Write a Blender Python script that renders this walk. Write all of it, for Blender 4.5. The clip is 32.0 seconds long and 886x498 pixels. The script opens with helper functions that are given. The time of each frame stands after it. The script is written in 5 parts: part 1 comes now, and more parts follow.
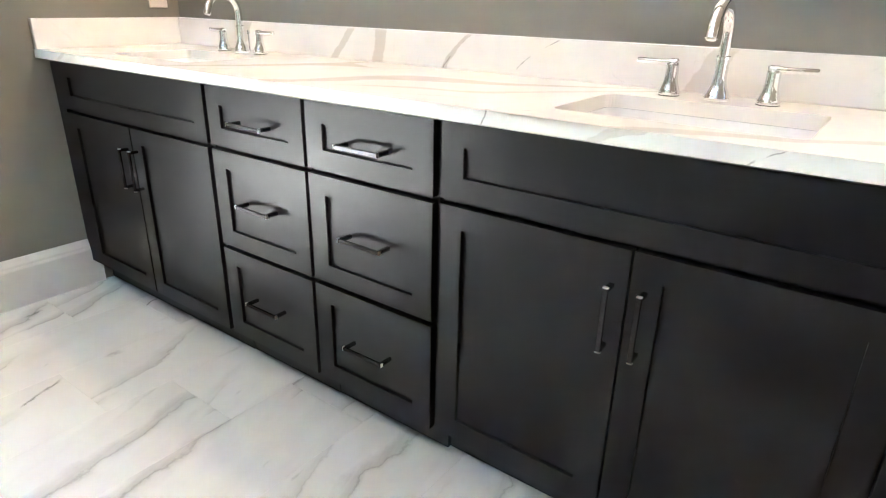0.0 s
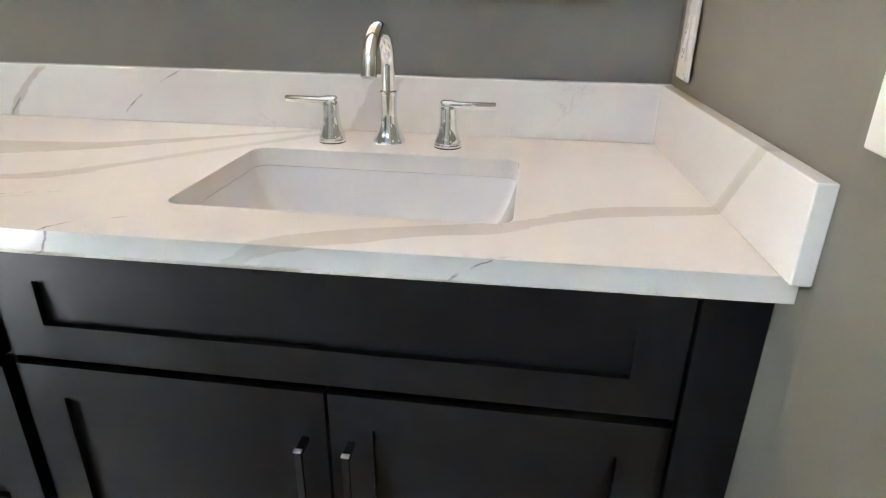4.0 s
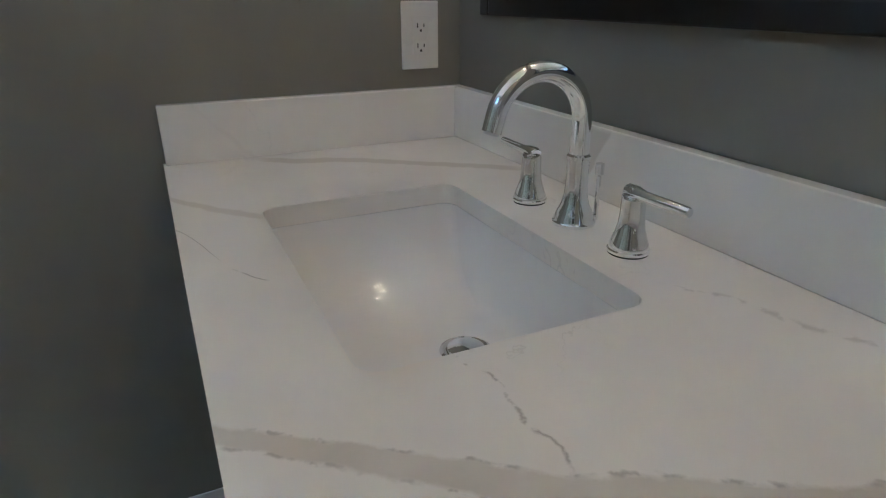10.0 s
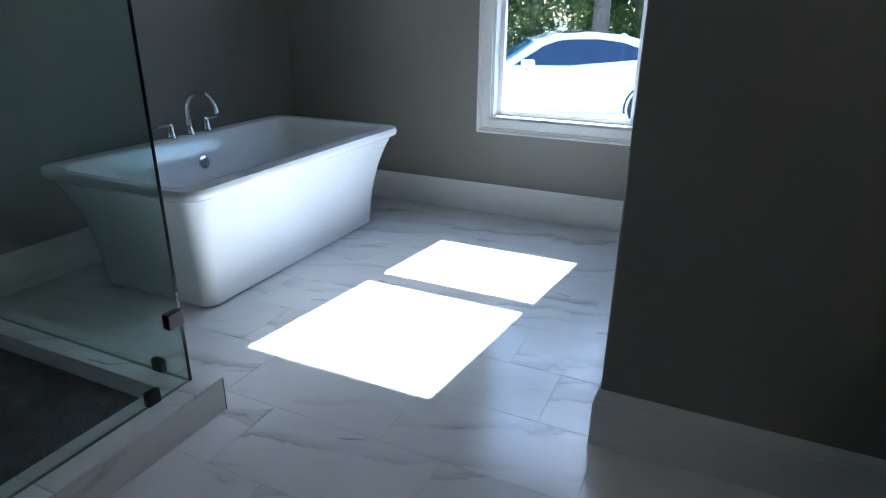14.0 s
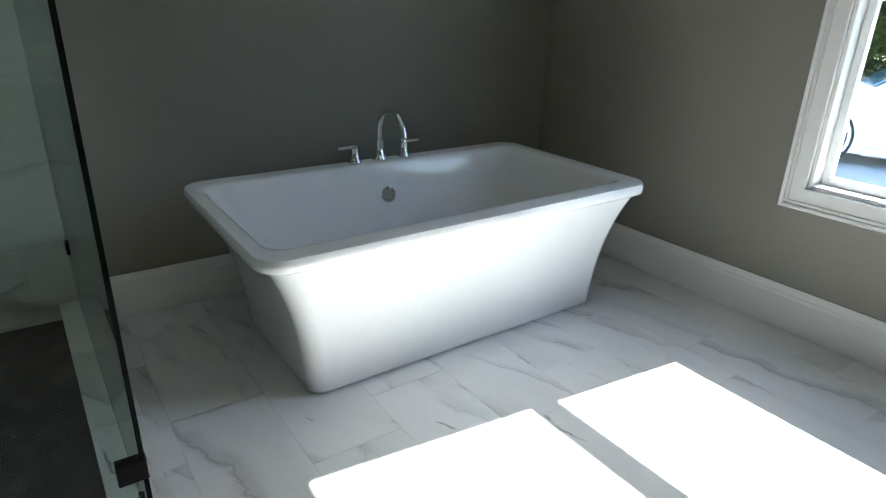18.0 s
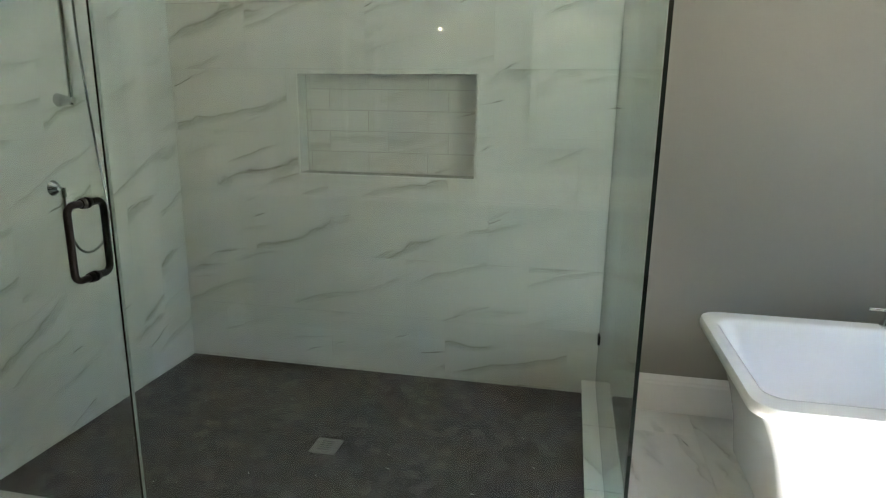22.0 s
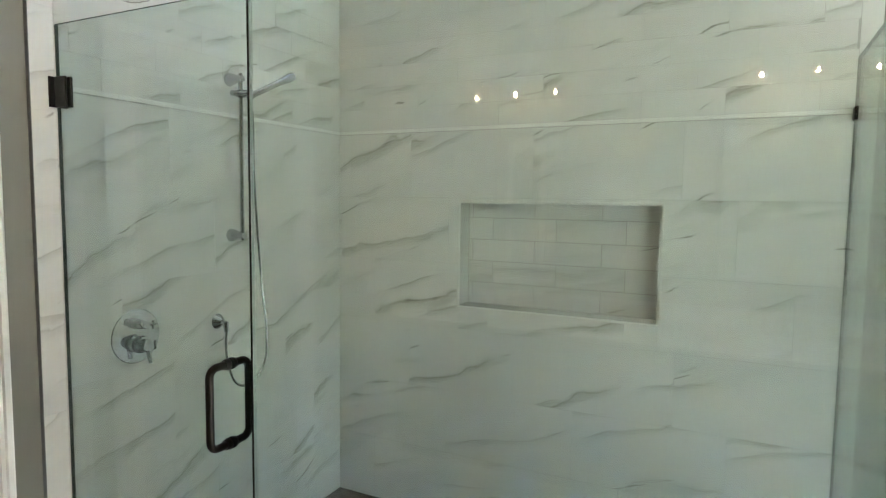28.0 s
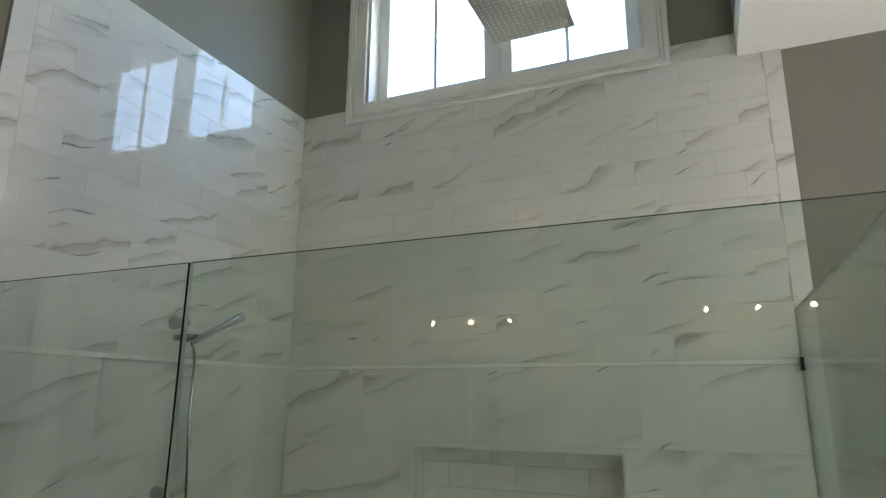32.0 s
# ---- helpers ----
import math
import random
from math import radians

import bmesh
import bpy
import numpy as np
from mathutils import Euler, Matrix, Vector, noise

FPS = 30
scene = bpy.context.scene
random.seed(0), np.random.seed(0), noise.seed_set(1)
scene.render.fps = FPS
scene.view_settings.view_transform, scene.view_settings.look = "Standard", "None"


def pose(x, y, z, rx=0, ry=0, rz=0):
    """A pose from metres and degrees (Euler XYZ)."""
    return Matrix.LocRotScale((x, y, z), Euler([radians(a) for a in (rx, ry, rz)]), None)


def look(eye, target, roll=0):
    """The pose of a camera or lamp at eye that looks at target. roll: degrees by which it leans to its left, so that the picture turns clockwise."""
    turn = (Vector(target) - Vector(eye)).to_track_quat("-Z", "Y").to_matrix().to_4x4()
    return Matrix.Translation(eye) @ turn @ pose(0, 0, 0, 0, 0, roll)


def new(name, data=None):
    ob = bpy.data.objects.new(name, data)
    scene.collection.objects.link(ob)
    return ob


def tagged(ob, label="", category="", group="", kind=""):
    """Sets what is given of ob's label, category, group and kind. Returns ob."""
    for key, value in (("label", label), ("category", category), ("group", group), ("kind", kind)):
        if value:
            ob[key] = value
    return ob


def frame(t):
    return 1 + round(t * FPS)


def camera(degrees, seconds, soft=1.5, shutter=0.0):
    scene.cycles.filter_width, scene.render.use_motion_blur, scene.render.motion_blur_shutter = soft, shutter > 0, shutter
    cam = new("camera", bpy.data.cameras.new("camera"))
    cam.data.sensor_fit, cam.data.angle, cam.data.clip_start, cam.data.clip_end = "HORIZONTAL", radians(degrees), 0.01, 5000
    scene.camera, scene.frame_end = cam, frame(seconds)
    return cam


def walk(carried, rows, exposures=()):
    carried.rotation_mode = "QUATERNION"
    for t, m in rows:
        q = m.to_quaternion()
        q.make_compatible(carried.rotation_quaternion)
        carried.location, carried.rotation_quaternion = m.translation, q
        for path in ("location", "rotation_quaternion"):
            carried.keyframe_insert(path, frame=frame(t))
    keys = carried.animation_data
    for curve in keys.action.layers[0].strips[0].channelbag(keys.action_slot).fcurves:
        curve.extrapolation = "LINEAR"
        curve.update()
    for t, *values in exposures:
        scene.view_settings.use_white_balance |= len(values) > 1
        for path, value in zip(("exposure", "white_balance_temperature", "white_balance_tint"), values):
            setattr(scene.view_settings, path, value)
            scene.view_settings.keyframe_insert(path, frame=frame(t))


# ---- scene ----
cam = camera(71.7, 32.0, soft=1.25)
PATH = [
    (0, (0.502, 0.481, 1.089), (-0.595, 1.976, 0.337), 1.2),
    (0.5, (0.504, 0.559, 1.109), (-0.527, 2.086, 0.332), 0.8),
    (1, (0.486, 0.634, 1.135), (-0.354, 2.261, 0.331), 0.8),
    (1.5, (0.475, 0.744, 1.142), (-0.154, 2.462, 0.333), 0.7),
    (2, (0.472, 0.825, 1.164), (0.09, 2.611, 0.348), 0.7),
    (2.5, (0.469, 0.88, 1.178), (0.165, 2.678, 0.358), 0.5),
    (4.5, (0.364, 0.879, 1.157), (0.12, 2.697, 0.36), 0.9),
    (5, (0.306, 0.874, 1.163), (-0.043, 2.666, 0.347), 0.8),
    (5.5, (0.237, 0.87, 1.169), (-0.32, 2.606, 0.348), 0.6),
    (6, (0.105, 0.844, 1.187), (-0.64, 2.502, 0.351), 0.4),
    (6.5, (-0.038, 0.862, 1.213), (-0.988, 2.41, 0.367), 0.1),
    (7, (-0.227, 1.003, 1.18), (-1.353, 2.445, 0.369), 0.1),
    (7.5, (-0.378, 1.125, 1.182), (-1.654, 2.437, 0.376), 0.2),
    (8, (-0.526, 1.235, 1.206), (-1.914, 2.415, 0.382), -0.2),
    (8.5, (-0.66, 1.319, 1.188), (-2.126, 2.418, 0.385), 0.2),
    (9, (-0.765, 1.379, 1.186), (-2.328, 2.342, 0.393), 0.3),
    (9.5, (-0.812, 1.415, 1.179), (-2.456, 2.249, 0.403), -0.4),
    (10, (-0.834, 1.424, 1.173), (-2.508, 2.203, 0.406), -0.2),
    (10.5, (-0.841, 1.416, 1.172), (-2.532, 2.162, 0.409), -0.0),
    (11, (-0.825, 1.382, 1.179), (-2.537, 2.084, 0.418), 0.1),
    (11.5, (-0.751, 1.293, 1.206), (-2.497, 1.9, 0.443), 0.3),
    (12, (-0.626, 1.174, 1.231), (-2.416, 1.623, 0.462), 0.7),
    (12.5, (-0.52, 1.028, 1.261), (-2.343, 1.276, 0.478), 1.0),
    (13, (-0.431, 0.932, 1.261), (-2.271, 0.805, 0.488), 1.2),
    (13.5, (-0.396, 0.878, 1.222), (-2.178, 0.356, 0.478), 0.9),
    (14, (-0.381, 0.87, 1.222), (-2.072, 0.088, 0.496), 0.6),
    (14.5, (-0.388, 0.87, 1.215), (-2.017, -0.041, 0.496), 0.6),
    (16.5, (-1.03, 0.77, 1.256), (-2.383, -0.508, 0.521), 1.1),
    (17, (-1.24, 0.683, 1.248), (-2.48, -0.703, 0.511), 1.3),
    (17.5, (-1.415, 0.645, 1.26), (-2.568, -0.805, 0.506), 1.3),
    (18, (-1.465, 0.604, 1.249), (-2.538, -0.907, 0.496), 1.6),
    (18.5, (-1.488, 0.606, 1.254), (-2.477, -0.959, 0.497), 1.5),
    (19, (-1.481, 0.612, 1.246), (-2.436, -0.975, 0.492), 1.5),
    (19.5, (-1.476, 0.625, 1.271), (-2.381, -0.985, 0.506), 1.6),
    (20, (-1.436, 0.649, 1.314), (-2.227, -1.018, 0.542), 1.4),
    (20.5, (-1.426, 0.66, 1.368), (-2.0, -1.111, 0.635), 1.0),
    (21, (-1.405, 0.767, 1.384), (-1.58, -1.121, 0.747), 0.8),
    (21.5, (-1.376, 0.846, 1.407), (-1.274, -1.078, 0.871), 0.9),
    (22, (-1.358, 0.905, 1.431), (-0.969, -1.003, 0.972), 0.8),
    (22.5, (-1.344, 0.971, 1.432), (-0.711, -0.879, 1.011), 0.8),
    (23, (-1.344, 1.002, 1.434), (-0.603, -0.805, 1.014), 0.9),
    (23.5, (-1.342, 1.014, 1.43), (-0.583, -0.786, 1.01), 1.0),
    (24, (-1.341, 1.024, 1.431), (-0.548, -0.763, 1.008), 1.0),
    (24.5, (-1.326, 1.031, 1.424), (-0.525, -0.753, 1.005), 1.0),
    (26.5, (-1.33, 0.924, 1.45), (-0.474, -0.836, 1.037), 1.0),
    (27, (-1.277, 0.857, 1.512), (-0.413, -0.914, 1.171), 1.0),
    (27.5, (-1.207, 0.759, 1.547), (-0.342, -1.029, 1.307), 0.9),
    (28, (-1.237, 0.604, 1.586), (-0.347, -1.176, 1.422), 0.7),
    (28.5, (-1.233, 0.532, 1.622), (-0.353, -1.258, 1.538), 0.8),
    (29, (-1.238, 0.527, 1.654), (-0.356, -1.263, 1.693), 0.8),
    (29.5, (-1.236, 0.535, 1.681), (-0.372, -1.259, 1.823), 0.8),
    (30, (-1.237, 0.537, 1.701), (-0.397, -1.26, 1.932), 0.7),
    (30.5, (-1.233, 0.536, 1.727), (-0.423, -1.263, 2.026), 0.6),
    (31, (-1.237, 0.537, 1.742), (-0.436, -1.256, 2.106), 0.6),
    (31.5, (-1.246, 0.534, 1.76), (-0.462, -1.254, 2.178), 0.5),
    (32, (-1.255, 0.535, 1.778), (-0.484, -1.247, 2.244), 0.4),
]
# exposure follows the clip's automatic exposure
EXPOSURES = [
    (0, 6.75, 5950, 7), (2.5, 6.60, 5750, 8), (4.5, 5.75, 5600, 6), (6, 5.5, 5050, 4), (7, 5.28, 5150, 5), (8, 4.80, 5200, 5), (9, 4.65, 5200, 5), (11.5, 4.73, 5080, 4), (12, 5.05, 5000, 4), (12.5, 4.85, 4950, 4), (13, 3.30, 4900, 4), (13.4, 3.12, 4950, 4), (14.5, 3.15, 4950, 5),
    (17, 3.38, 5650, 3), (20, 3.24, 5900, 2), (21, 3.40, 6100, 2), (21.5, 4.2, 6250, 4), (22, 4.95, 6300, 6), (23, 5.42, 6330, 7), (26, 5.42, 6330, 7), (28, 5.26, 6300, 7), (29, 4.88, 6300, 6), (30, 4.60, 6400, 6), (32, 4.30, 6380, 6),
]
walk(cam, [(t, look(eye, target, roll)) for t, eye, target, roll in PATH], EXPOSURES)

# ---- world, sun, lamps ----
SUN_EL, SUN_AZ = radians(44.4), math.atan2(-0.117, 1.0)
world = bpy.data.worlds.new("sky")
scene.world = world
world.use_nodes = True
wn = world.node_tree.nodes
sky = wn.new("ShaderNodeTexSky")
sky.sky_type, sky.sun_disc, sky.sun_elevation = "NISHITA", False, SUN_EL
sky.sun_rotation = radians(-90) - SUN_AZ
wn["Background"].inputs["Strength"].default_value = 0.11
world.node_tree.links.new(sky.outputs[0], wn["Background"].inputs["Color"])
sun = new("sun", bpy.data.lights.new("sun", "SUN"))
sun.data.energy, sun.data.angle, sun.data.color = 5.0, radians(0.5), (1.0, 0.95, 0.88)
sun.matrix_world = look((0, 0, 0), (math.cos(SUN_EL) * math.cos(SUN_AZ), math.cos(SUN_EL) * math.sin(SUN_AZ), -math.sin(SUN_EL)))

# ---- materials ----
class Mat:
    """A node material with a Principled shader and short-hands."""

    def __init__(self, name, rough=0.5, metal=0.0, color=(0.5, 0.5, 0.5), coat=0.0, ior=1.45):
        self.m = bpy.data.materials.new(name)
        self.m.use_nodes = True
        self.t = self.m.node_tree
        self.p = self.t.nodes["Principled BSDF"]
        for key, value in (("Roughness", rough), ("Metallic", metal), ("Base Color", (*color, 1)), ("Coat Weight", coat), ("IOR", ior)):
            self.p.inputs[key].default_value = value

    def node(self, kind, **values):
        n = self.t.nodes.new("ShaderNode" + kind)
        for key, value in values.items():
            n.inputs[key.replace("_", " ")].default_value = value
        return n

    def link(self, a, b):
        self.t.links.new(a, b)

    def coords(self, scale=(1, 1, 1), shift_by_random=0.0):
        geo = self.node("NewGeometry")
        out = geo.outputs["Position"]
        if shift_by_random:
            info = self.node("ObjectInfo")
            mul = self.node("VectorMath")
            mul.operation = "SCALE"
            self.link(info.outputs["Random"], mul.inputs["Scale"])
            mul.inputs[0].default_value = (shift_by_random, shift_by_random * 1.7, shift_by_random * 0.7)
            add = self.node("VectorMath")
            self.link(out, add.inputs[0])
            self.link(mul.outputs[0], add.inputs[1])
            out = add.outputs[0]
        mp = self.node("Mapping")
        mp.inputs["Scale"].default_value = scale
        self.link(out, mp.inputs["Vector"])
        return mp.outputs[0]

    def noise(self, vec, scale, detail=4, rough=0.55, distort=0.0):
        n = self.node("TexNoise", Scale=scale, Detail=detail, Roughness=rough, Distortion=distort)
        self.link(vec, n.inputs["Vector"])
        return n.outputs["Fac"]

    def ramp(self, fac, stops):
        r = self.node("ValToRGB")
        els = r.color_ramp.elements
        while len(els) < len(stops):
            els.new(0.5)
        for e, (at, c) in zip(els, stops):
            e.position, e.color = at, (*c, 1) if len(c) == 3 else c
        self.link(fac, r.inputs[0])
        return r.outputs[0]

    def math(self, op, a, b=None, clamp=False):
        n = self.node("Math")
        n.operation, n.use_clamp = op, clamp
        for k, v in enumerate((a, b)):
            if v is None:
                continue
            if isinstance(v, (int, float)):
                n.inputs[k].default_value = v
            else:
                self.link(v, n.inputs[k])
        return n.outputs[0]

    def mix(self, fac, a, b):
        n = self.node("Mix")
        n.data_type = "RGBA"
        for key, v in ((0, fac), (6, a), (7, b)):
            if isinstance(v, (int, float)):
                n.inputs[key].default_value = v
            elif isinstance(v, tuple):
                n.inputs[key].default_value = (*v, 1)
            else:
                self.link(v, n.inputs[key])
        return n.outputs[2]

    def color(self, out):
        self.link(out, self.p.inputs["Base Color"])
        return self

    def rough(self, fac, lo, hi):
        r = self.node("MapRange")
        r.inputs["To Min"].default_value, r.inputs["To Max"].default_value = lo, hi
        self.link(fac, r.inputs[0])
        self.link(r.outputs[0], self.p.inputs["Roughness"])
        return self

    def bump(self, fac, strength, distance=0.01):
        b = self.node("Bump", Strength=strength, Distance=distance)
        self.link(fac, b.inputs["Height"])
        self.link(b.outputs[0], self.p.inputs["Normal"])
        return self


def plain(name, color, rough=0.5, metal=0.0, spread=0.06, scale=6.0, bump=0.0, bump_scale=300, coat=0.0):
    m = Mat(name, rough, metal, color, coat)
    vec = m.coords()
    n = m.noise(vec, scale, 5)
    lo, hi = tuple(c * (1 - spread) for c in color), tuple(min(1, c * (1 + spread)) for c in color)
    m.color(m.ramp(n, [(0.3, lo), (0.7, hi)]))
    m.rough(n, max(0.02, rough - 0.05), rough + 0.05)
    if bump:
        m.bump(m.noise(vec, bump_scale, 3), bump, 0.002)
    return m.m


def glass(name, tint, rough=0.0):
    m = Mat(name)
    t = m.t
    clear = m.node("BsdfTransparent")
    clear.inputs[0].default_value = (*tint, 1)
    gloss = m.node("BsdfGlossy")
    gloss.inputs["Roughness"].default_value = rough
    facing = m.node("LayerWeight", Blend=0.5)
    fres = m.math("ADD", m.math("MULTIPLY", m.math("POWER", facing.outputs["Facing"], 5.0), 0.96), 0.04)
    mixer = m.node("MixShader")
    m.link(fres, mixer.inputs[0])
    m.link(clear.outputs[0], mixer.inputs[1])
    m.link(gloss.outputs[0], mixer.inputs[2])
    m.link(mixer.outputs[0], t.nodes["Material Output"].inputs[0])
    return m.m


def emitter(name, color, strength):
    m = Mat(name)
    m.p.inputs["Emission Color"].default_value = (*color, 1)
    m.p.inputs["Emission Strength"].default_value = strength
    return m.m


def marble(name, base, along, across, vein, rough, spread, stretch=(5.6, 7.5), dense=0.0):
    """Glazed porcelain with long grey veins that start anew on each tile."""
    m = Mat(name, rough)
    geo = m.coords((1, 1, 1), spread)

    def dot(way):
        n = m.node("VectorMath")
        n.operation = "DOT_PRODUCT"
        m.link(geo, n.inputs[0])
        n.inputs[1].default_value = way
        return n.outputs["Value"]

    u, v = dot(along), dot(across)

    def field(su, sv, shift):
        c = m.node("CombineXYZ")
        m.link(m.math("MULTIPLY", u, su), c.inputs[0])
        m.link(m.math("MULTIPLY", v, sv), c.inputs[1])
        c.inputs[2].default_value = shift
        return c.outputs[0]

    # brush-like strokes that drift a little sideways, frayed along their length
    fibre = m.noise(field(5.0, 70.0, 60.0), 1.0, 4, 0.6)
    drift = m.math("MULTIPLY", m.math("SUBTRACT", m.noise(field(1.5, 1.6, 0.0), 1.0, 3, 0.5), 0.5), 1.25)
    ragged = m.math("MULTIPLY", m.math("SUBTRACT", m.noise(geo, 15.0, 6, 0.7), 0.5), 0.20)
    phase = m.math("ADD", m.math("MULTIPLY", v, stretch[0]), m.math("ADD", drift, ragged))
    saw = m.math("FRACT", phase)
    # one soft side and one crisp side to each stroke
    soft = m.ramp(saw, [(0.30, (0, 0, 0)), (0.42, (0.26, 0.26, 0.26)), (0.485, (0.44, 0.44, 0.44)), (0.503, (0.78, 0.78, 0.78)), (0.514, (0.28, 0.28, 0.28)), (0.54, (0, 0, 0))])
    soft = m.math("MULTIPLY", soft, m.ramp(fibre, [(0.30, (0.55, 0.55, 0.55)), (0.62, (1, 1, 1))]))
    gate = m.ramp(m.noise(field(1.5, 4.5, 4.0), 1.0, 3), [(0.495 - dense, (0, 0, 0)), (0.59 - dense, (1, 1, 1))])
    # short dark ticks
    drift2 = m.math("MULTIPLY", m.math("SUBTRACT", m.noise(field(1.6, 2.2, 9.0), 1.0, 3, 0.5), 0.5), 1.6)
    saw2 = m.math("FRACT", m.math("ADD", m.math("MULTIPLY", v, stretch[1]), m.math("ADD", drift2, ragged)))
    thin = m.ramp(m.math("ABSOLUTE", m.math("SUBTRACT", saw2, 0.5)), [(0.0, (1, 1, 1)), (0.035, (0, 0, 0))])
    gate2 = m.ramp(m.noise(field(4.2, 6.0, 14.0), 1.0, 2), [(0.60, (0, 0, 0)), (0.66, (1, 1, 1))])
    cloud = m.noise(field(1.2, 3.4, 20.0), 1.0, 5, 0.6)
    ground = m.ramp(cloud, [(0.30, tuple(c * 0.91 for c in base)), (0.52, base), (0.75, tuple(min(1, c * 1.03) for c in base))])
    # few, long and broad bands with a darker lower edge
    driftb = m.math("MULTIPLY", m.math("SUBTRACT", m.noise(field(1.1, 1.3, 31.0), 1.0, 4, 0.55), 0.5), 1.2)
    sawb = m.math("FRACT", m.math("ADD", m.math("MULTIPLY", v, stretch[0] * 0.45), m.math("ADD", driftb, m.math("MULTIPLY", ragged, 0.5))))
    wide = m.ramp(sawb, [(0.40, (0, 0, 0)), (0.455, (0.34, 0.34, 0.34)), (0.49, (0.44, 0.44, 0.44)), (0.5, (0.8, 0.8, 0.8)), (0.508, (0.40, 0.40, 0.40)), (0.53, (0.12, 0.12, 0.12)), (0.57, (0, 0, 0))])
    wide = m.math("MULTIPLY", wide, m.ramp(fibre, [(0.32, (0.65, 0.65, 0.65)), (0.60, (1, 1, 1))]))
    gateb = m.ramp(m.noise(field(1.0, 2.6, 40.0), 1.0, 3), [(0.47 - dense, (0, 0, 0)), (0.55 - dense, (1, 1, 1))])
    c0 = m.mix(m.math("MULTIPLY", wide, gateb), ground, vein)
    strength = m.ramp(m.noise(field(0.8, 1.6, 50.0), 1.0, 2), [(0.35, (0.45, 0.45, 0.45)), (0.60, (1, 1, 1))])
    c1 = m.mix(m.math("MULTIPLY", m.math("MULTIPLY", soft, gate), strength), c0, vein)
    c2 = m.mix(m.math("MULTIPLY", m.math("MULTIPLY", thin, gate2), 0.8), c1, tuple(c * 0.6 for c in vein))
    m.color(c2)
    m.rough(cloud, rough * 0.8, rough * 1.3)
    return m.m


def quartz():
    """White quartz with broad beige veins and thin dark ones, on the plan of the slab."""
    m = Mat("quartz", 0.12, 0, (0.8, 0.78, 0.74))
    geo = m.node("NewGeometry")
    sep = m.node("SeparateXYZ")
    m.link(geo.outputs["Position"], sep.inputs[0])
    x, y, z = sep.outputs
    # the upright faces carry the veins on over the edge
    depth = m.math("ADD", y, m.math("MULTIPLY", m.math("SUBTRACT", z, 0.905), 0.9))
    wob = m.noise(geo.outputs["Position"], 9.0, 5, 0.6)
    fine = m.noise(geo.outputs["Position"], 40.0, 4, 0.6)
    shaky = m.math("ADD", m.math("MULTIPLY", m.math("SUBTRACT", wob, 0.5), 0.024), m.math("MULTIPLY", m.math("SUBTRACT", fine, 0.5), 0.017))

    def curve(points, along):
        """Middle line of a vein: its x for a depth of the slab, or its depth for an x."""
        n = m.node("FloatCurve")
        a0, a1 = points[0][0], points[-1][0]
        c = n.mapping.curves[0]
        marks = [((p - a0) / (a1 - a0), (q + 2.2) / 4.4) for p, q in points]
        c.points[0].location, c.points[1].location = marks[0], marks[-1]
        for at in marks[1:-1]:
            c.points.new(*at)
        n.mapping.update()
        t = m.math("DIVIDE", m.math("SUBTRACT", along, a0), a1 - a0)
        m.link(t, n.inputs["Value"])
        ends = m.math("MULTIPLY", m.math("MULTIPLY", m.math("ADD", t, 0.03), 12.0, True), m.math("MULTIPLY", m.math("SUBTRACT", 1.03, t), 12.0, True))
        return m.math("SUBTRACT", m.math("MULTIPLY", n.outputs[0], 4.4), 2.2), m.math("MINIMUM", ends, 1.0)

    def fade(value, lo, hi, a, b):
        r = m.node("MapRange")
        for key, v in (("From Min", lo), ("From Max", hi), ("To Min", a), ("To Max", b)):
            r.inputs[key].default_value = v
        m.link(value, r.inputs[0])
        return r.outputs[0]

    def vein(points, width, soft, along=depth, across=x):
        mid, inside = curve(points, along)
        off = m.math("ABSOLUTE", m.math("ADD", m.math("SUBTRACT", across, mid), shaky))
        return m.math("MULTIPLY", fade(off, width, width + soft, 1.0, 0.0), inside)

    cloud = m.noise(geo.outputs["Position"], 5.0, 4)
    out = m.ramp(cloud, [(0.3, (0.80, 0.78, 0.735)), (0.7, (0.86, 0.84, 0.80))])
    beige, dark = (0.50, 0.455, 0.385), (0.20, 0.18, 0.155)
    V = VEINS
    spots = m.ramp(m.noise(geo.outputs["Position"], 26.0, 4), [(0.44, (0, 0, 0)), (0.56, (1, 1, 1))])
    dots = m.ramp(m.noise(geo.outputs["Position"], 62.0, 3), [(0.47, (0, 0, 0)), (0.57, (1, 1, 1))])
    tone = m.ramp(m.noise(geo.outputs["Position"], 14.0, 4), [(0.35, (0.7, 0.7, 0.7)), (0.65, (1, 1, 1))])
    # broad bands between two edges, each edge marked by broken dark specks
    for west, east, k, rim in V["bands"]:
        w, inside = curve(west, depth)
        e, _ = curve(east, depth)
        a = m.math("ADD", m.math("SUBTRACT", x, w), shaky)
        b = m.math("ADD", m.math("SUBTRACT", e, x), m.math("MULTIPLY", shaky, 0.8))
        fill = m.math("MULTIPLY", m.math("MULTIPLY", fade(a, -0.001, 0.004, 0.0, 1.0), fade(b, -0.001, 0.004, 0.0, 1.0)), inside)
        out = m.mix(m.math("MULTIPLY", m.math("MULTIPLY", fill, tone), k), out, beige)
        for side, other in ((a, b), (b, a)):
            line = m.math("MULTIPLY", fade(m.math("ABSOLUTE", side), 0.0008, 0.0036, 1.0, 0.0), fade(other, -0.004, 0.0, 0.0, 1.0))
            out = m.mix(m.math("MULTIPLY", m.math("MULTIPLY", m.math("MULTIPLY", line, inside), m.math("MULTIPLY", dots, spots)), rim), out, dark)
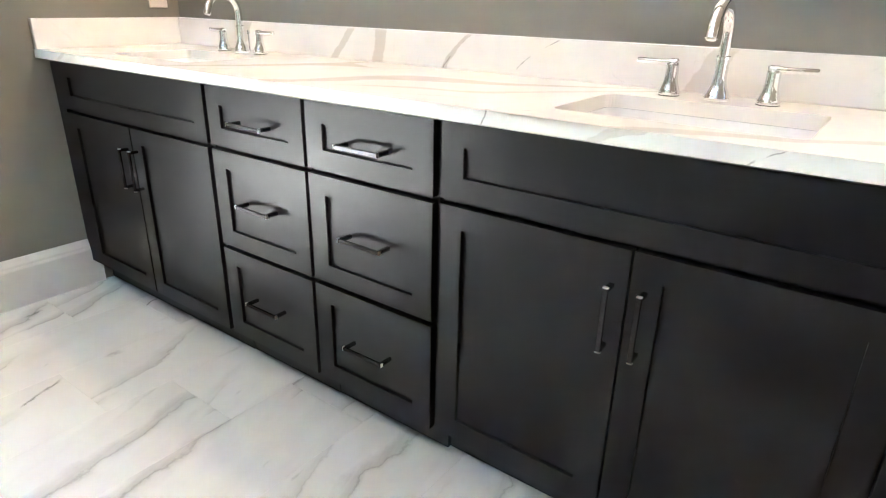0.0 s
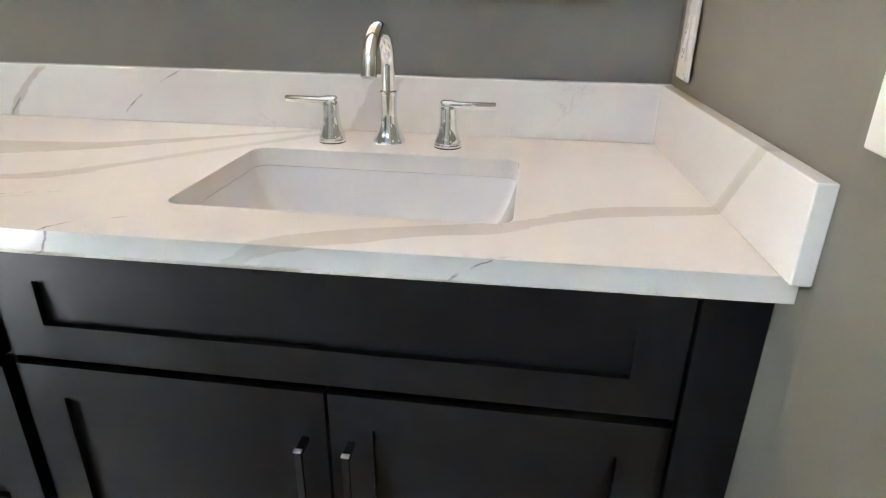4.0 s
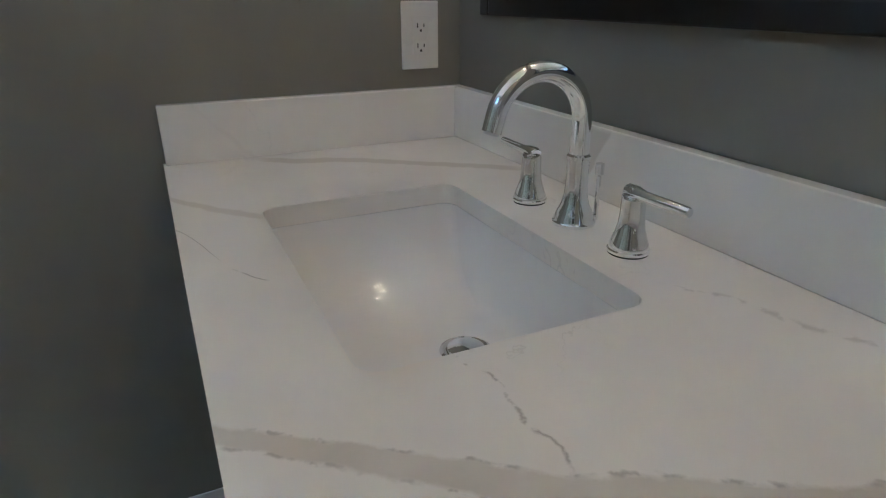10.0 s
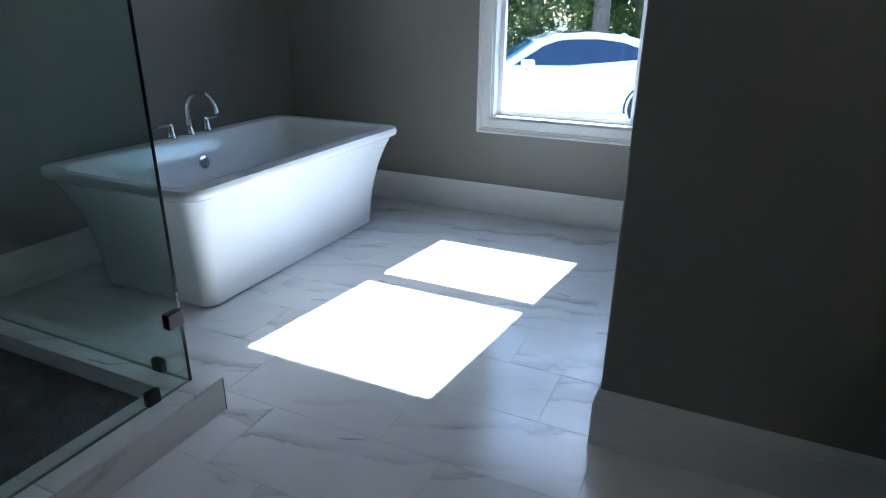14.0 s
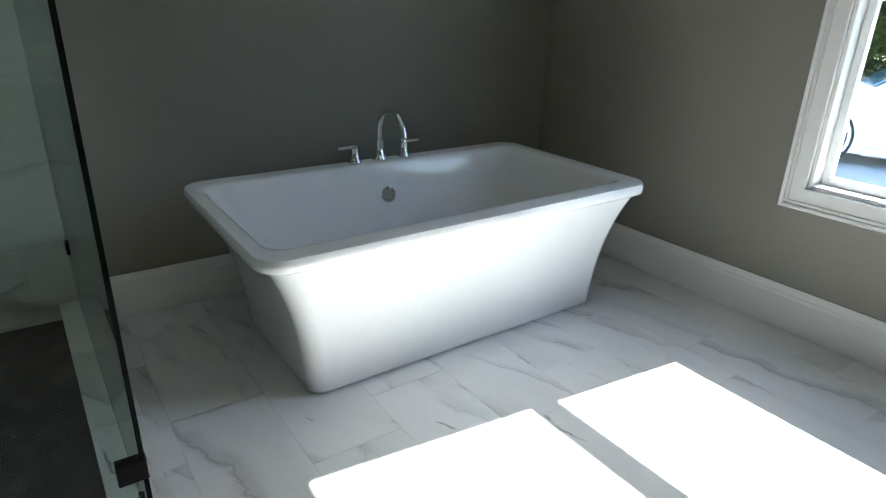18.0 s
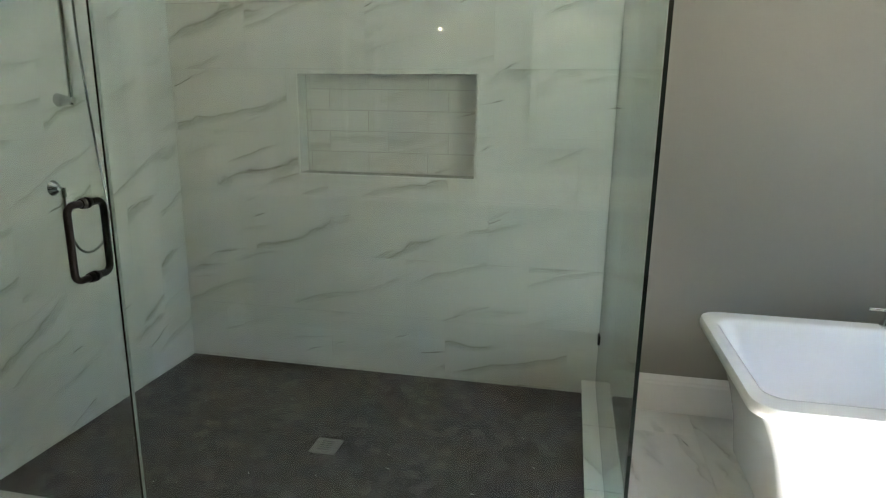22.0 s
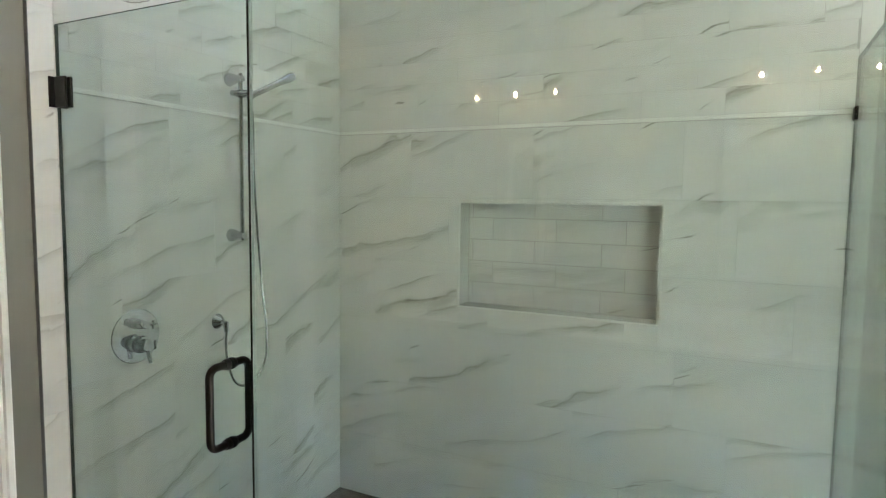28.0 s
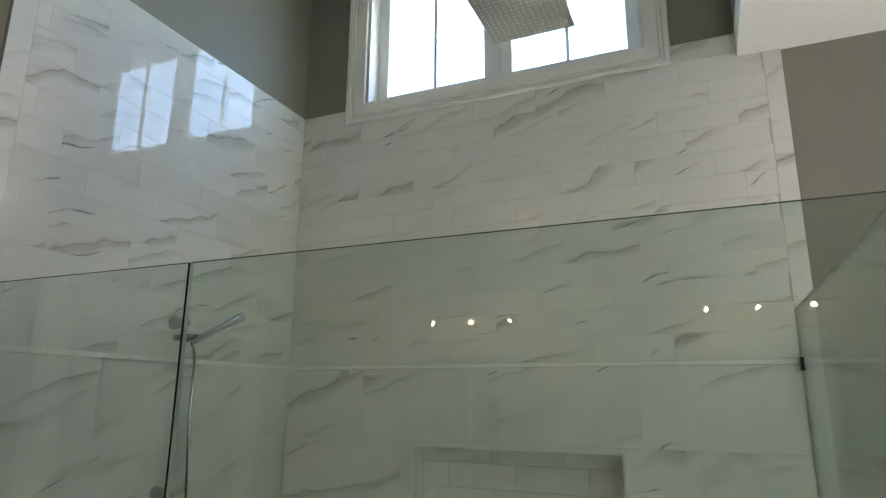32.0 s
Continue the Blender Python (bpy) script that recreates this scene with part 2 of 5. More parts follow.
    for pts, w, s, k in V["broad"]:
        out = m.mix(m.math("MULTIPLY", vein(pts, w * 1.1, s * 0.35), k), out, beige)
    for pts, w, s, k in V["thin"]:
        out = m.mix(m.math("MULTIPLY", m.math("MULTIPLY", vein(pts, w * 0.8, s * 0.7), k * 0.8), spots), out, dark)
    for pts, w, s, k in V["cross"]:
        out = m.mix(m.math("MULTIPLY", m.math("MULTIPLY", vein(pts, w, s, x, depth), k), dots), out, dark)
    # stray hairlines
    hair = m.ramp(m.math("ABSOLUTE", m.math("SUBTRACT", m.noise(geo.outputs["Position"], 2.6, 6, 0.6, 0.9), 0.5)), [(0.0, (1, 1, 1)), (0.004, (0, 0, 0))])
    gate = m.ramp(m.noise(geo.outputs["Position"], 3.3, 2), [(0.54, (0, 0, 0)), (0.62, (1, 1, 1))])
    out = m.mix(m.math("MULTIPLY", m.math("MULTIPLY", hair, gate), 0.25), out, (0.4, 0.38, 0.35))
    m.color(out)
    m.rough(cloud, 0.08, 0.16)
    return m.m


VEINS = {
    # depth of the slab and x of the two edges; strength of the fill and of the specks
    "bands": [
        (((1.40, -1.222), (1.445, -1.191), (1.513, -1.142), (1.565, -1.102), (1.618, -1.062), (1.681, -1.033), (1.741, -0.997), (1.796, -0.973), (1.854, -0.930), (1.911, -0.918), (1.966, -0.898)),
         ((1.40, -1.20), (1.445, -1.165), (1.502, -1.12), (1.551, -1.079), (1.595, -1.032), (1.635, -1.001), (1.674, -0.977), (1.718, -0.948), (1.756, -0.914), (1.786, -0.874), (1.809, -0.831), (1.824, -0.786), (1.833, -0.763), (1.845, -0.785), (1.856, -0.81), (1.871, -0.847), (1.882, -0.874), (1.90, -0.879), (1.966, -0.855)), 0.60, 0.42),
        (((1.40, -0.775), (1.45, -0.742), (1.488, -0.703), (1.534, -0.678), (1.584, -0.658), (1.648, -0.636), (1.716, -0.592), (1.773, -0.521), (1.787, -0.46), (1.795, -0.371), (1.808, -0.295), (1.841, -0.22), (1.897, -0.11), (1.966, 0.0)),
         ((1.40, -0.71), (1.422, -0.689), (1.489, -0.646), (1.552, -0.593), (1.611, -0.573), (1.665, -0.514), (1.70, -0.436), (1.745, -0.319), (1.806, -0.212), (1.877, -0.108), (1.966, 0.04)), 0.55, 0.4),
        (((1.50, -0.565), (1.575, -0.44), (1.60, -0.39), (1.615, -0.31), (1.635, -0.265), (1.671, -0.22), (1.80, -0.10), (1.966, 0.06)),
         ((1.50, -0.54), (1.565, -0.41), (1.582, -0.35), (1.595, -0.285), (1.613, -0.24), (1.673, -0.185), (1.811, -0.06), (1.966, 0.09)), 0.45, 0.15),
        (((1.41, 0.075), (1.44, 0.121), (1.474, 0.168), (1.501, 0.232), (1.526, 0.318), (1.544, 0.374), (1.56, 0.413), (1.597, 0.468), (1.624, 0.524), (1.636, 0.584), (1.65, 0.66)),
         ((1.41, 0.10), (1.43, 0.142), (1.439, 0.182), (1.469, 0.26), (1.493, 0.319), (1.507, 0.378), (1.543, 0.43), (1.581, 0.503), (1.619, 0.641), (1.65, 0.70)), 0.45, 0.25),
    ],
    # x and depth of short veins that run along the slab; half width, softness, strength
    "cross": [
        (((-1.215, 1.606), (-1.197, 1.613), (-1.17, 1.624), (-1.137, 1.621), (-1.111, 1.62), (-1.088, 1.625), (-1.066, 1.619)), 0.0004, 0.0022, 0.5),
        (((-1.24, 1.852), (-1.194, 1.890), (-1.127, 1.909), (-1.06, 1.945)), 0.0025, 0.006, 0.25),
        (((-0.46, 1.44), (-0.385, 1.48), (-0.317, 1.51), (-0.257, 1.534), (-0.18, 1.561)), 0.0006, 0.002, 0.4),
    ],
    # depth of the slab and x of the middle line; half width, softness, strength
    "broad": [
        (((1.575, -1.935), (1.62, -1.90), (1.71, -1.862), (1.92, -1.713), (1.965, -1.68)), 0.012, 0.02, 0.42),
        (((1.40, -1.80), (1.44, -1.73), (1.53, -1.62)), 0.008, 0.02, 0.35),
        (((1.971, -1.060), (2.06, -0.972)), 0.012, 0.012, 0.5),
        (((1.971, -0.866), (2.06, -0.846)), 0.018, 0.012, 0.5),
        (((1.971, -0.601), (2.02, -0.565), (2.06, -0.515)), 0.006, 0.010, 0.55),
        (((1.971, 0.11), (2.06, 0.16)), 0.022, 0.014, 0.42),
        (((1.971, -1.56), (2.06, -1.50)), 0.018, 0.014, 0.45),
    ],
    "thin": [
        (((1.43, -1.090), (1.443, -1.079), (1.473, -1.052), (1.512, -1.017), (1.561, -0.996), (1.598, -0.993), (1.63, -0.990), (1.64, -0.996)), 0.0008, 0.003, 0.7),
        (((1.833, -0.763), (1.848, -0.738), (1.869, -0.691), (1.90, -0.646)), 0.0010, 0.003, 0.8),
        (((1.40, -1.62), (1.43, -1.60), (1.473, -1.467), (1.515, -1.406)), 0.0008, 0.003, 0.6),
        (((1.40, -0.13), (1.438, -0.113), (1.448, -0.11), (1.496, -0.03)), 0.001, 0.003, 0.9),
        (((1.507, -0.309), (1.542, -0.199)), 0.0008, 0.002, 0.8),
        (((1.40, 0.33), (1.42, 0.34), (1.45, 0.40)), 0.001, 0.003, 0.8),
        (((1.971, -0.369), (2.01, -0.33), (2.06, -0.238)), 0.001, 0.003, 0.9),
        (((1.971, -0.605), (2.02, -0.56), (2.06, -0.51)), 0.0008, 0.003, 0.8),
    ],
}

M = {
    "paint": plain("wall_paint", (0.226, 0.217, 0.182), 0.62, 0, 0.03, 2.0, 0.12, 220),
    "white": plain("white_trim_paint", (0.78, 0.77, 0.75), 0.32, 0, 0.02, 4.0, 0.04, 120),
    "ceiling": plain("ceiling_paint", (0.80, 0.79, 0.77), 0.8, 0, 0.02, 3.0, 0.1, 200),
    "espresso": plain("espresso_lacquer", (0.0052, 0.0050, 0.0052), 0.37, 0, 0.2, 5.0, 0.03, 260),
    "toe": plain("dark_recess", (0.008, 0.008, 0.008), 0.6, 0, 0.2, 5.0),
    "chrome": Mat("chrome", 0.05, 1.0, (0.82, 0.83, 0.84)).m,
    # darker copy of the chrome: reflections of a dark room put into its colour
    "chrome_wet": Mat("shower_chrome", 0.04, 1.0, (0.52, 0.53, 0.54)).m,
    "steel": Mat("brushed_steel", 0.28, 1.0, (0.62, 0.62, 0.61)).m,
    "black": plain("black_hardware", (0.012, 0.011, 0.011), 0.38, 0.5, 0.1, 20),
    "bronze": plain("dark_bronze_metal", (0.018, 0.015, 0.013), 0.34, 0.7, 0.1, 20),
    "porcelain": plain("white_porcelain", (0.83, 0.83, 0.82), 0.06, 0, 0.01, 3, coat=0.3),
    "acrylic": plain("white_acrylic", (0.84, 0.84, 0.83), 0.13, 0, 0.012, 3, coat=0.2),
    "grout": plain("grout", (0.66, 0.655, 0.64), 0.9, 0, 0.08, 40),
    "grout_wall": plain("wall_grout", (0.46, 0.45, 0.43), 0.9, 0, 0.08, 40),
    # wall grout made paler: sheen that hides the side joints, put into the colour
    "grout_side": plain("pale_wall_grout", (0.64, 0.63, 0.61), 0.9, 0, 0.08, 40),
    "grout_dark": plain("dark_grout", (0.050, 0.046, 0.042), 0.9, 0, 0.1, 40),
    "liner": plain("white_pencil_liner", (0.78, 0.775, 0.75), 0.12, 0, 0.05, 12),
    "shower_glass": glass("shower_glass", (0.90, 0.945, 0.925)),
    "glass_edge": plain("glass_edge", (0.010, 0.016, 0.014), 0.2, 0, 0.2, 10),
    "top_edge": plain("green_glass_edge", (0.10, 0.12, 0.11), 0.2, 0, 0.2, 10),
    "pale_edge": plain("pale_glass_edge", (0.50, 0.54, 0.52), 0.25, 0, 0.1, 10),
    "seal": plain("grey_sealant", (0.14, 0.15, 0.15), 0.5, 0, 0.2, 30),
    "pane": glass("window_pane", (0.96, 0.97, 0.97)),
    "vinyl": plain("white_vinyl", (0.80, 0.80, 0.80), 0.3, 0, 0.01, 5),
    "plastic": plain("white_plastic", (0.80, 0.79, 0.76), 0.28, 0, 0.01, 5),
    "slot": plain("dark_slot", (0.02, 0.02, 0.02), 0.6),
    "frame_black": plain("black_mirror_frame", (0.012, 0.011, 0.011), 0.33, 0, 0.15, 12),
    "mirror": Mat("mirror_silver", 0.0, 1.0, (0.92, 0.92, 0.92)).m,
    "bulb": emitter("warm_bulb", (1.0, 0.66, 0.36), 26.0),
    "can": emitter("warm_downlight", (1.0, 0.70, 0.42), 1.7),
    "shade": glass("clear_shade", (0.96, 0.96, 0.95)),
    "car_paint": plain("white_car_paint", (0.80, 0.81, 0.83), 0.15, 0, 0.01, 2, coat=0.8),
    "car_glass": plain("tinted_car_glass", (0.012, 0.02, 0.045), 0.04, 0, 0.1, 2, coat=0.5),
    # the pale blue is the sky's reflection, painted into the base colour
    "screen_glass": plain("pale_windshield_glass", (0.09, 0.16, 0.22), 0.04, 0, 0.3, 3, coat=0.5),
    "rubber": plain("black_rubber", (0.02, 0.02, 0.02), 0.8, 0, 0.2, 30),
    "rim": Mat("alloy", 0.25, 1.0, (0.6, 0.6, 0.62)).m,
    "concrete": plain("pale_concrete", (0.42, 0.41, 0.38), 0.85, 0, 0.12, 1.5, 0.4, 60),
    "bark": plain("bark", (0.12, 0.09, 0.07), 0.9, 0, 0.3, 12, 0.6, 40),
    "floor_marble": marble("floor_marble", (0.70, 0.695, 0.685), (-0.30, 0.95, 0), (0.95, 0.30, 0), (0.27, 0.268, 0.262), 0.15, 13.0, (3.8, 5.5), 0.025),
    "wall_marble": marble("wall_marble_south", (0.69, 0.685, 0.66), (-0.955, 0, 0.296), (0.296, 0, 0.955), (0.235, 0.21, 0.175), 0.016, 11.0),
    "wall_marble_e": marble("wall_marble_east", (0.69, 0.685, 0.66), (0, -0.93, 0.367), (0, 0.367, 0.93), (0.235, 0.21, 0.175), 0.016, 11.0),
}
M["niche_marble"] = marble("niche_marble", (0.69, 0.685, 0.66), (-0.955, 0, 0.296), (0.296, 0, 0.955), (0.50, 0.48, 0.44), 0.05, 11.0)
M["espresso"].node_tree.nodes["Principled BSDF"].inputs["Specular IOR Level"].default_value = 0.38
M["quartz"] = quartz()


def slate():
    m = Mat("slate_mosaic", 0.55)
    geo = m.node("NewGeometry")
    n = m.noise(geo.outputs["Position"], 60, 5, 0.6)
    tint = m.ramp(geo.outputs["Random Per Island"], [(0.0, (0.018, 0.018, 0.019)), (0.3, (0.040, 0.036, 0.032)), (0.55, (0.076, 0.064, 0.053)), (0.8, (0.050, 0.053, 0.054)), (1.0, (0.135, 0.125, 0.112))])
    blotch = m.ramp(m.noise(geo.outputs["Position"], 7, 4, 0.6), [(0.36, (0.036, 0.034, 0.032)), (0.62, (0.078, 0.070, 0.061))])
    tint = m.mix(0.28, tint, blotch)
    m.color(m.mix(m.math("MULTIPLY", n, 0.45), tint, (0.03, 0.028, 0.027)))
    m.rough(n, 0.4, 0.65)
    m.bump(n, 0.4, 0.003)
    return m.m


def leaves(name, a, b):
    m = Mat(name, 0.55)
    geo = m.node("NewGeometry")
    m.color(m.ramp(geo.outputs["Random Per Island"], [(0.0, a), (1.0, b)]))
    return m.m


M["slate"] = slate()
M["leaf"] = leaves("leaves", (0.025, 0.05, 0.015), (0.15, 0.17, 0.035))
M["leaf_dark"] = leaves("dark_leaves", (0.015, 0.035, 0.014), (0.06, 0.10, 0.03))
M["grass"] = leaves("grass_blades", (0.05, 0.09, 0.03), (0.12, 0.17, 0.06))
M["soil"] = plain("lawn_soil", (0.09, 0.11, 0.045), 0.9, 0, 0.3, 3.0)

# ---- mesh helpers ----
def mesh_of(name, bm, mat, smooth=None):
    me = bpy.data.meshes.new(name)
    bmesh.ops.recalc_face_normals(bm, faces=bm.faces)
    bm.to_mesh(me)
    bm.free()
    me.materials.append(mat)
    if smooth is not None:
        for p in me.polygons:
            p.use_smooth = True
        me.set_sharp_from_angle(angle=radians(smooth))
    return me


def part(name, bm, mat, parent=None, label="", smooth=None, at=None):
    ob = new(name, mesh_of(name, bm, mat, smooth))
    if parent:
        ob.parent = parent
    if at is not None:
        ob.matrix_basis = at
    if label:
        ob["label"] = label
    return ob


def thing(name, label, category, at=None, group="", kind=""):
    ob = new(name)
    ob.empty_display_size = 0.1
    if at is not None:
        ob.matrix_basis = at if isinstance(at, Matrix) else Matrix.Translation(at)
    return tagged(ob, label, category, group, kind)


def solid(name, bm, mat, label="", category="", kind="structure", smooth=None):
    return tagged(part(name, bm, mat, None, label, smooth), label, category, "", kind)


def box(x0, x1, y0, y1, z0, z1, bev=0.0, seg=1, bm=None):
    own = bmesh.new()
    bmesh.ops.create_cube(own, size=1.0)
    for v in own.verts:
        v.co = Vector(((x0 + x1) / 2 + v.co.x * (x1 - x0), (y0 + y1) / 2 + v.co.y * (y1 - y0), (z0 + z1) / 2 + v.co.z * (z1 - z0)))
    if bev:
        bmesh.ops.bevel(own, geom=own.edges[:], offset=bev, segments=seg, profile=0.5, affect="EDGES")
    return joined(bm, own)


def joined(bm, own):
    if bm is None:
        return own
    me = bpy.data.meshes.new("tmp")
    own.to_mesh(me)
    own.free()
    bm.from_mesh(me)
    bpy.data.meshes.remove(me)
    return bm


def lathe(profile, seg=24, m=None, bm=None, closed=False):
    """A turned shape from (radius, height) pairs round z."""
    own = bmesh.new()
    rings = []
    for r, h in profile:
        rings.append([own.verts.new((r * math.cos(2 * math.pi * k / seg), r * math.sin(2 * math.pi * k / seg), h)) for k in range(seg)])
    for a, b in zip(rings, rings[1:]):
        for k in range(seg):
            own.faces.new((a[k], a[(k + 1) % seg], b[(k + 1) % seg], b[k]))
    if not closed:
        own.faces.new(rings[0][::-1])
        own.faces.new(rings[-1])
    if m is not None:
        own.transform(m)
    return joined(bm, own)


def tube(points, radius, seg=12, bm=None, caps=True, flat=1.0):
    """A round bar along points; radius is one value or one a point."""
    own = bmesh.new()
    pts = [Vector(p) for p in points]
    rad = radius if isinstance(radius, (list, tuple)) else [radius] * len(pts)
    rings, side = [], None
    for k, p in enumerate(pts):
        way = (pts[min(k + 1, len(pts) - 1)] - pts[max(k - 1, 0)]).normalized()
        if side is None:
            side = way.orthogonal().normalized()
        side = (side - way * side.dot(way)).normalized()
        up = way.cross(side)
        rings.append([own.verts.new(p + (side * math.cos(2 * math.pi * j / seg) + up * math.sin(2 * math.pi * j / seg) * flat) * rad[k]) for j in range(seg)])
    for a, b in zip(rings, rings[1:]):
        for j in range(seg):
            own.faces.new((a[j], a[(j + 1) % seg], b[(j + 1) % seg], b[j]))
    if caps:
        own.faces.new(rings[0][::-1])
        own.faces.new(rings[-1])
    return joined(bm, own)


def arc(c, u, v, r, a0, a1, n=10):
    c, u, v = Vector(c), Vector(u), Vector(v)
    return [c + (u * math.cos(radians(a0 + (a1 - a0) * k / n)) + v * math.sin(radians(a0 + (a1 - a0) * k / n))) * r for k in range(n + 1)]


def round_rect(x0, x1, y0, y1, r, n=6):
    """Corners of a rounded rectangle, anticlockwise."""
    out = []
    for cx, cy, a in ((x1 - r, y1 - r, 0), (x0 + r, y1 - r, 90), (x0 + r, y0 + r, 180), (x1 - r, y0 + r, 270)):
        for k in range(n + 1):
            b = radians(a + 90 * k / n)
            out.append((cx + r * math.cos(b), cy + r * math.sin(b)))
    return out


def loft(rings, bm=None, cap_first=False, cap_last=True):
    own = bmesh.new()
    made = [[own.verts.new(p) for p in ring] for ring in rings]
    for a, b in zip(made, made[1:]):
        n = len(a)
        for k in range(n):
            own.faces.new((a[k], a[(k + 1) % n], b[(k + 1) % n], b[k]))
    if cap_first:
        own.faces.new(made[0][::-1])
    if cap_last:
        own.faces.new(made[-1])
    return joined(bm, own)


def sweep_profile(profile, start, end, out, up=(0, 0, 1), bm=None, mitre=(0.0, 0.0)):
    """A moulding: profile of (outward, upward) pairs from start to end."""
    own = bmesh.new()
    s, e, o, u = Vector(start), Vector(end), Vector(out), Vector(up)
    way = (e - s).normalized()
    a = [own.verts.new(s + o * p + u * q + way * p * mitre[0]) for p, q in profile]
    b = [own.verts.new(e + o * p + u * q + way * p * mitre[1]) for p, q in profile]
    n = len(profile)
    for k in range(n):
        own.faces.new((a[k], a[(k + 1) % n], b[(k + 1) % n], b[k]))
    own.faces.new(a[::-1])
    own.faces.new(b)
    return joined(bm, own)

# ---- plan ----
EAST, WEST, SOUTH, NORTH = 0.655, -3.97, -1.977, 1.992
TILE_E, TILE_S = 0.640, -1.965
EAST_N = 0.668      # the stretch of the east wall beside the vanity
CEIL, SHAFT = 3.115, 4.30
STUB_E, STUB_W, STUB_END = -1.972, -2.092, 0.65
DOOR_S, DOOR_N, DOOR_H = -0.277, 0.55, 2.05
WIN = (-0.475, 0.395, 0.60, 2.168)       # window of the west wall: y, y, z, z
HIGH = (-1.105, 0.275, 3.24, 4.0)     # window over the shower: x, x, z, z
GLASS_Y, GLASS_X, GLASS_TOP, CURB = -0.55, -1.548, 2.085, 0.122

def slant(y):
    """x of the wall beside the vanity, which runs a little out of square."""
    return EAST_N - 0.023 + 0.0612 * (NORTH - y)


def lean(bm):
    """Shears what abuts that wall."""
    for v in bm.verts:
        if v.co.x > 0.6:
            v.co.x += slant(v.co.y) - EAST_N
    return bm


# ---- walls ----
T = 0.14
bm = box(WEST - T, EAST + T, NORTH, NORTH + T, -0.1, CEIL + 0.1)
solid("wall_north", bm, M["paint"], "greige painted wall behind the vanity", "wall")
plan = [(0.672, 0.645), (EAST + T, 0.645), (EAST + T, NORTH), (slant(NORTH), NORTH), (slant(1.42), 1.42)]
bm = loft([[(x, y, -0.1) for x, y in plan], [(x, y, CEIL + 0.1) for x, y in plan]], cap_first=True)
box(EAST, EAST + T, DOOR_N, 0.645, -0.1, CEIL + 0.1, bm=bm)
box(EAST, EAST + T, DOOR_S, DOOR_N, DOOR_H, CEIL + 0.1, bm=bm)
box(EAST, EAST + T, SOUTH, DOOR_S, -0.1, SHAFT, bm=bm)
solid("wall_east", bm, M["paint"], "greige painted wall with a cased doorway", "wall")
x0, x1, z0, z1 = HIGH
bm = box(WEST - T, x0, SOUTH - T, SOUTH, -0.1, SHAFT)
box(x1, EAST + T, SOUTH - T, SOUTH, -0.1, SHAFT, bm=bm)
box(x0, x1, SOUTH - T, SOUTH, -0.1, 1.075, bm=bm)
box(x0, x1, SOUTH - T, SOUTH, 1.585, z0, bm=bm)
box(x0, -0.945, SOUTH - T, SOUTH, 1.075, 1.585, bm=bm)
box(-0.015, x1, SOUTH - T, SOUTH, 1.075, 1.585, bm=bm)
box(-0.945, -0.015, SOUTH - T, SOUTH - T + 0.02, 1.075, 1.585, bm=bm)
box(x0, x1, SOUTH - T, SOUTH, z1, SHAFT, bm=bm)
solid("wall_south", bm, M["paint"], "greige painted wall behind tub and shower", "wall")
y0, y1, z0, z1 = WIN
bm = box(WEST - T, WEST, SOUTH, y0, -0.1, CEIL + 0.1)
box(WEST - T, WEST, y1, NORTH, -0.1, CEIL + 0.1, bm=bm)
box(WEST - T, WEST, y0, y1, -0.1, z0, bm=bm)
box(WEST - T, WEST, y0, y1, z1, CEIL + 0.1, bm=bm)
solid("wall_west", bm, M["paint"], "greige painted wall with the window", "wall")
# stub wall with eased drywall corners
R = 0.007
ring = [(STUB_W, NORTH), (STUB_W, STUB_END + R)] + [(STUB_W + R - R * math.cos(radians(a)), STUB_END + R - R * math.sin(radians(a))) for a in (30, 60, 90)]
ring += [(STUB_E - R + R * math.sin(radians(a)), STUB_END + R - R * math.cos(radians(a))) for a in (0, 30, 60, 90)] + [(STUB_E, NORTH)]
bm = loft([[(x, y, -0.1) for x, y in ring], [(x, y, CEIL + 0.05) for x, y in ring]], cap_first=True)
solid("wall_stub", bm, M["paint"], "greige painted partition wall beside the vanity", "wall", smooth=40)
# ceiling, raised over the shower
bm = box(WEST - T, -1.455, SOUTH - T, NORTH + T, CEIL, CEIL + 0.12)
box(-1.455, EAST + T, -0.46, NORTH + T, CEIL, CEIL + 0.12, bm=bm)
solid("ceiling", bm, M["ceiling"], "flat white painted ceiling", "ceiling")
bm = box(-1.575, -1.455, SOUTH, -0.34, CEIL + 0.12, SHAFT)
box(-1.455, EAST, -0.46, -0.34, CEIL + 0.12, SHAFT, bm=bm)
solid("wall_shaft", bm, M["paint"], "greige painted upper wall round the shower shaft", "wall")
solid("ceiling_shaft", box(-1.575, EAST + T, SOUTH - T, -0.34, SHAFT, SHAFT + 0.1), M["ceiling"], "white ceiling high above the shower", "ceiling")
floor = solid("floor", box(WEST - T, 3.4, SOUTH - T, NORTH + T, -0.12, -0.0012), M["grout"], "pale grout bed under marble-look floor tiles", "floor")

# ---- the dark room behind the doorway ----
bm = box(3.2, 3.34, -2.4, 2.6, -0.1, 2.8)
box(EAST + T, 3.2, 1.6, 1.74, -0.1, 2.8, bm=bm)
box(EAST + T, 3.2, -1.3, -1.16, -0.1, 2.8, bm=bm)
solid("wall_bedroom", bm, M["paint"], "greige painted walls of the unlit next room", "wall")
solid("ceiling_bedroom", box(EAST + T, 3.34, -2.4, 2.6, 2.7, 2.8), M["ceiling"], "white ceiling of the next room", "ceiling")

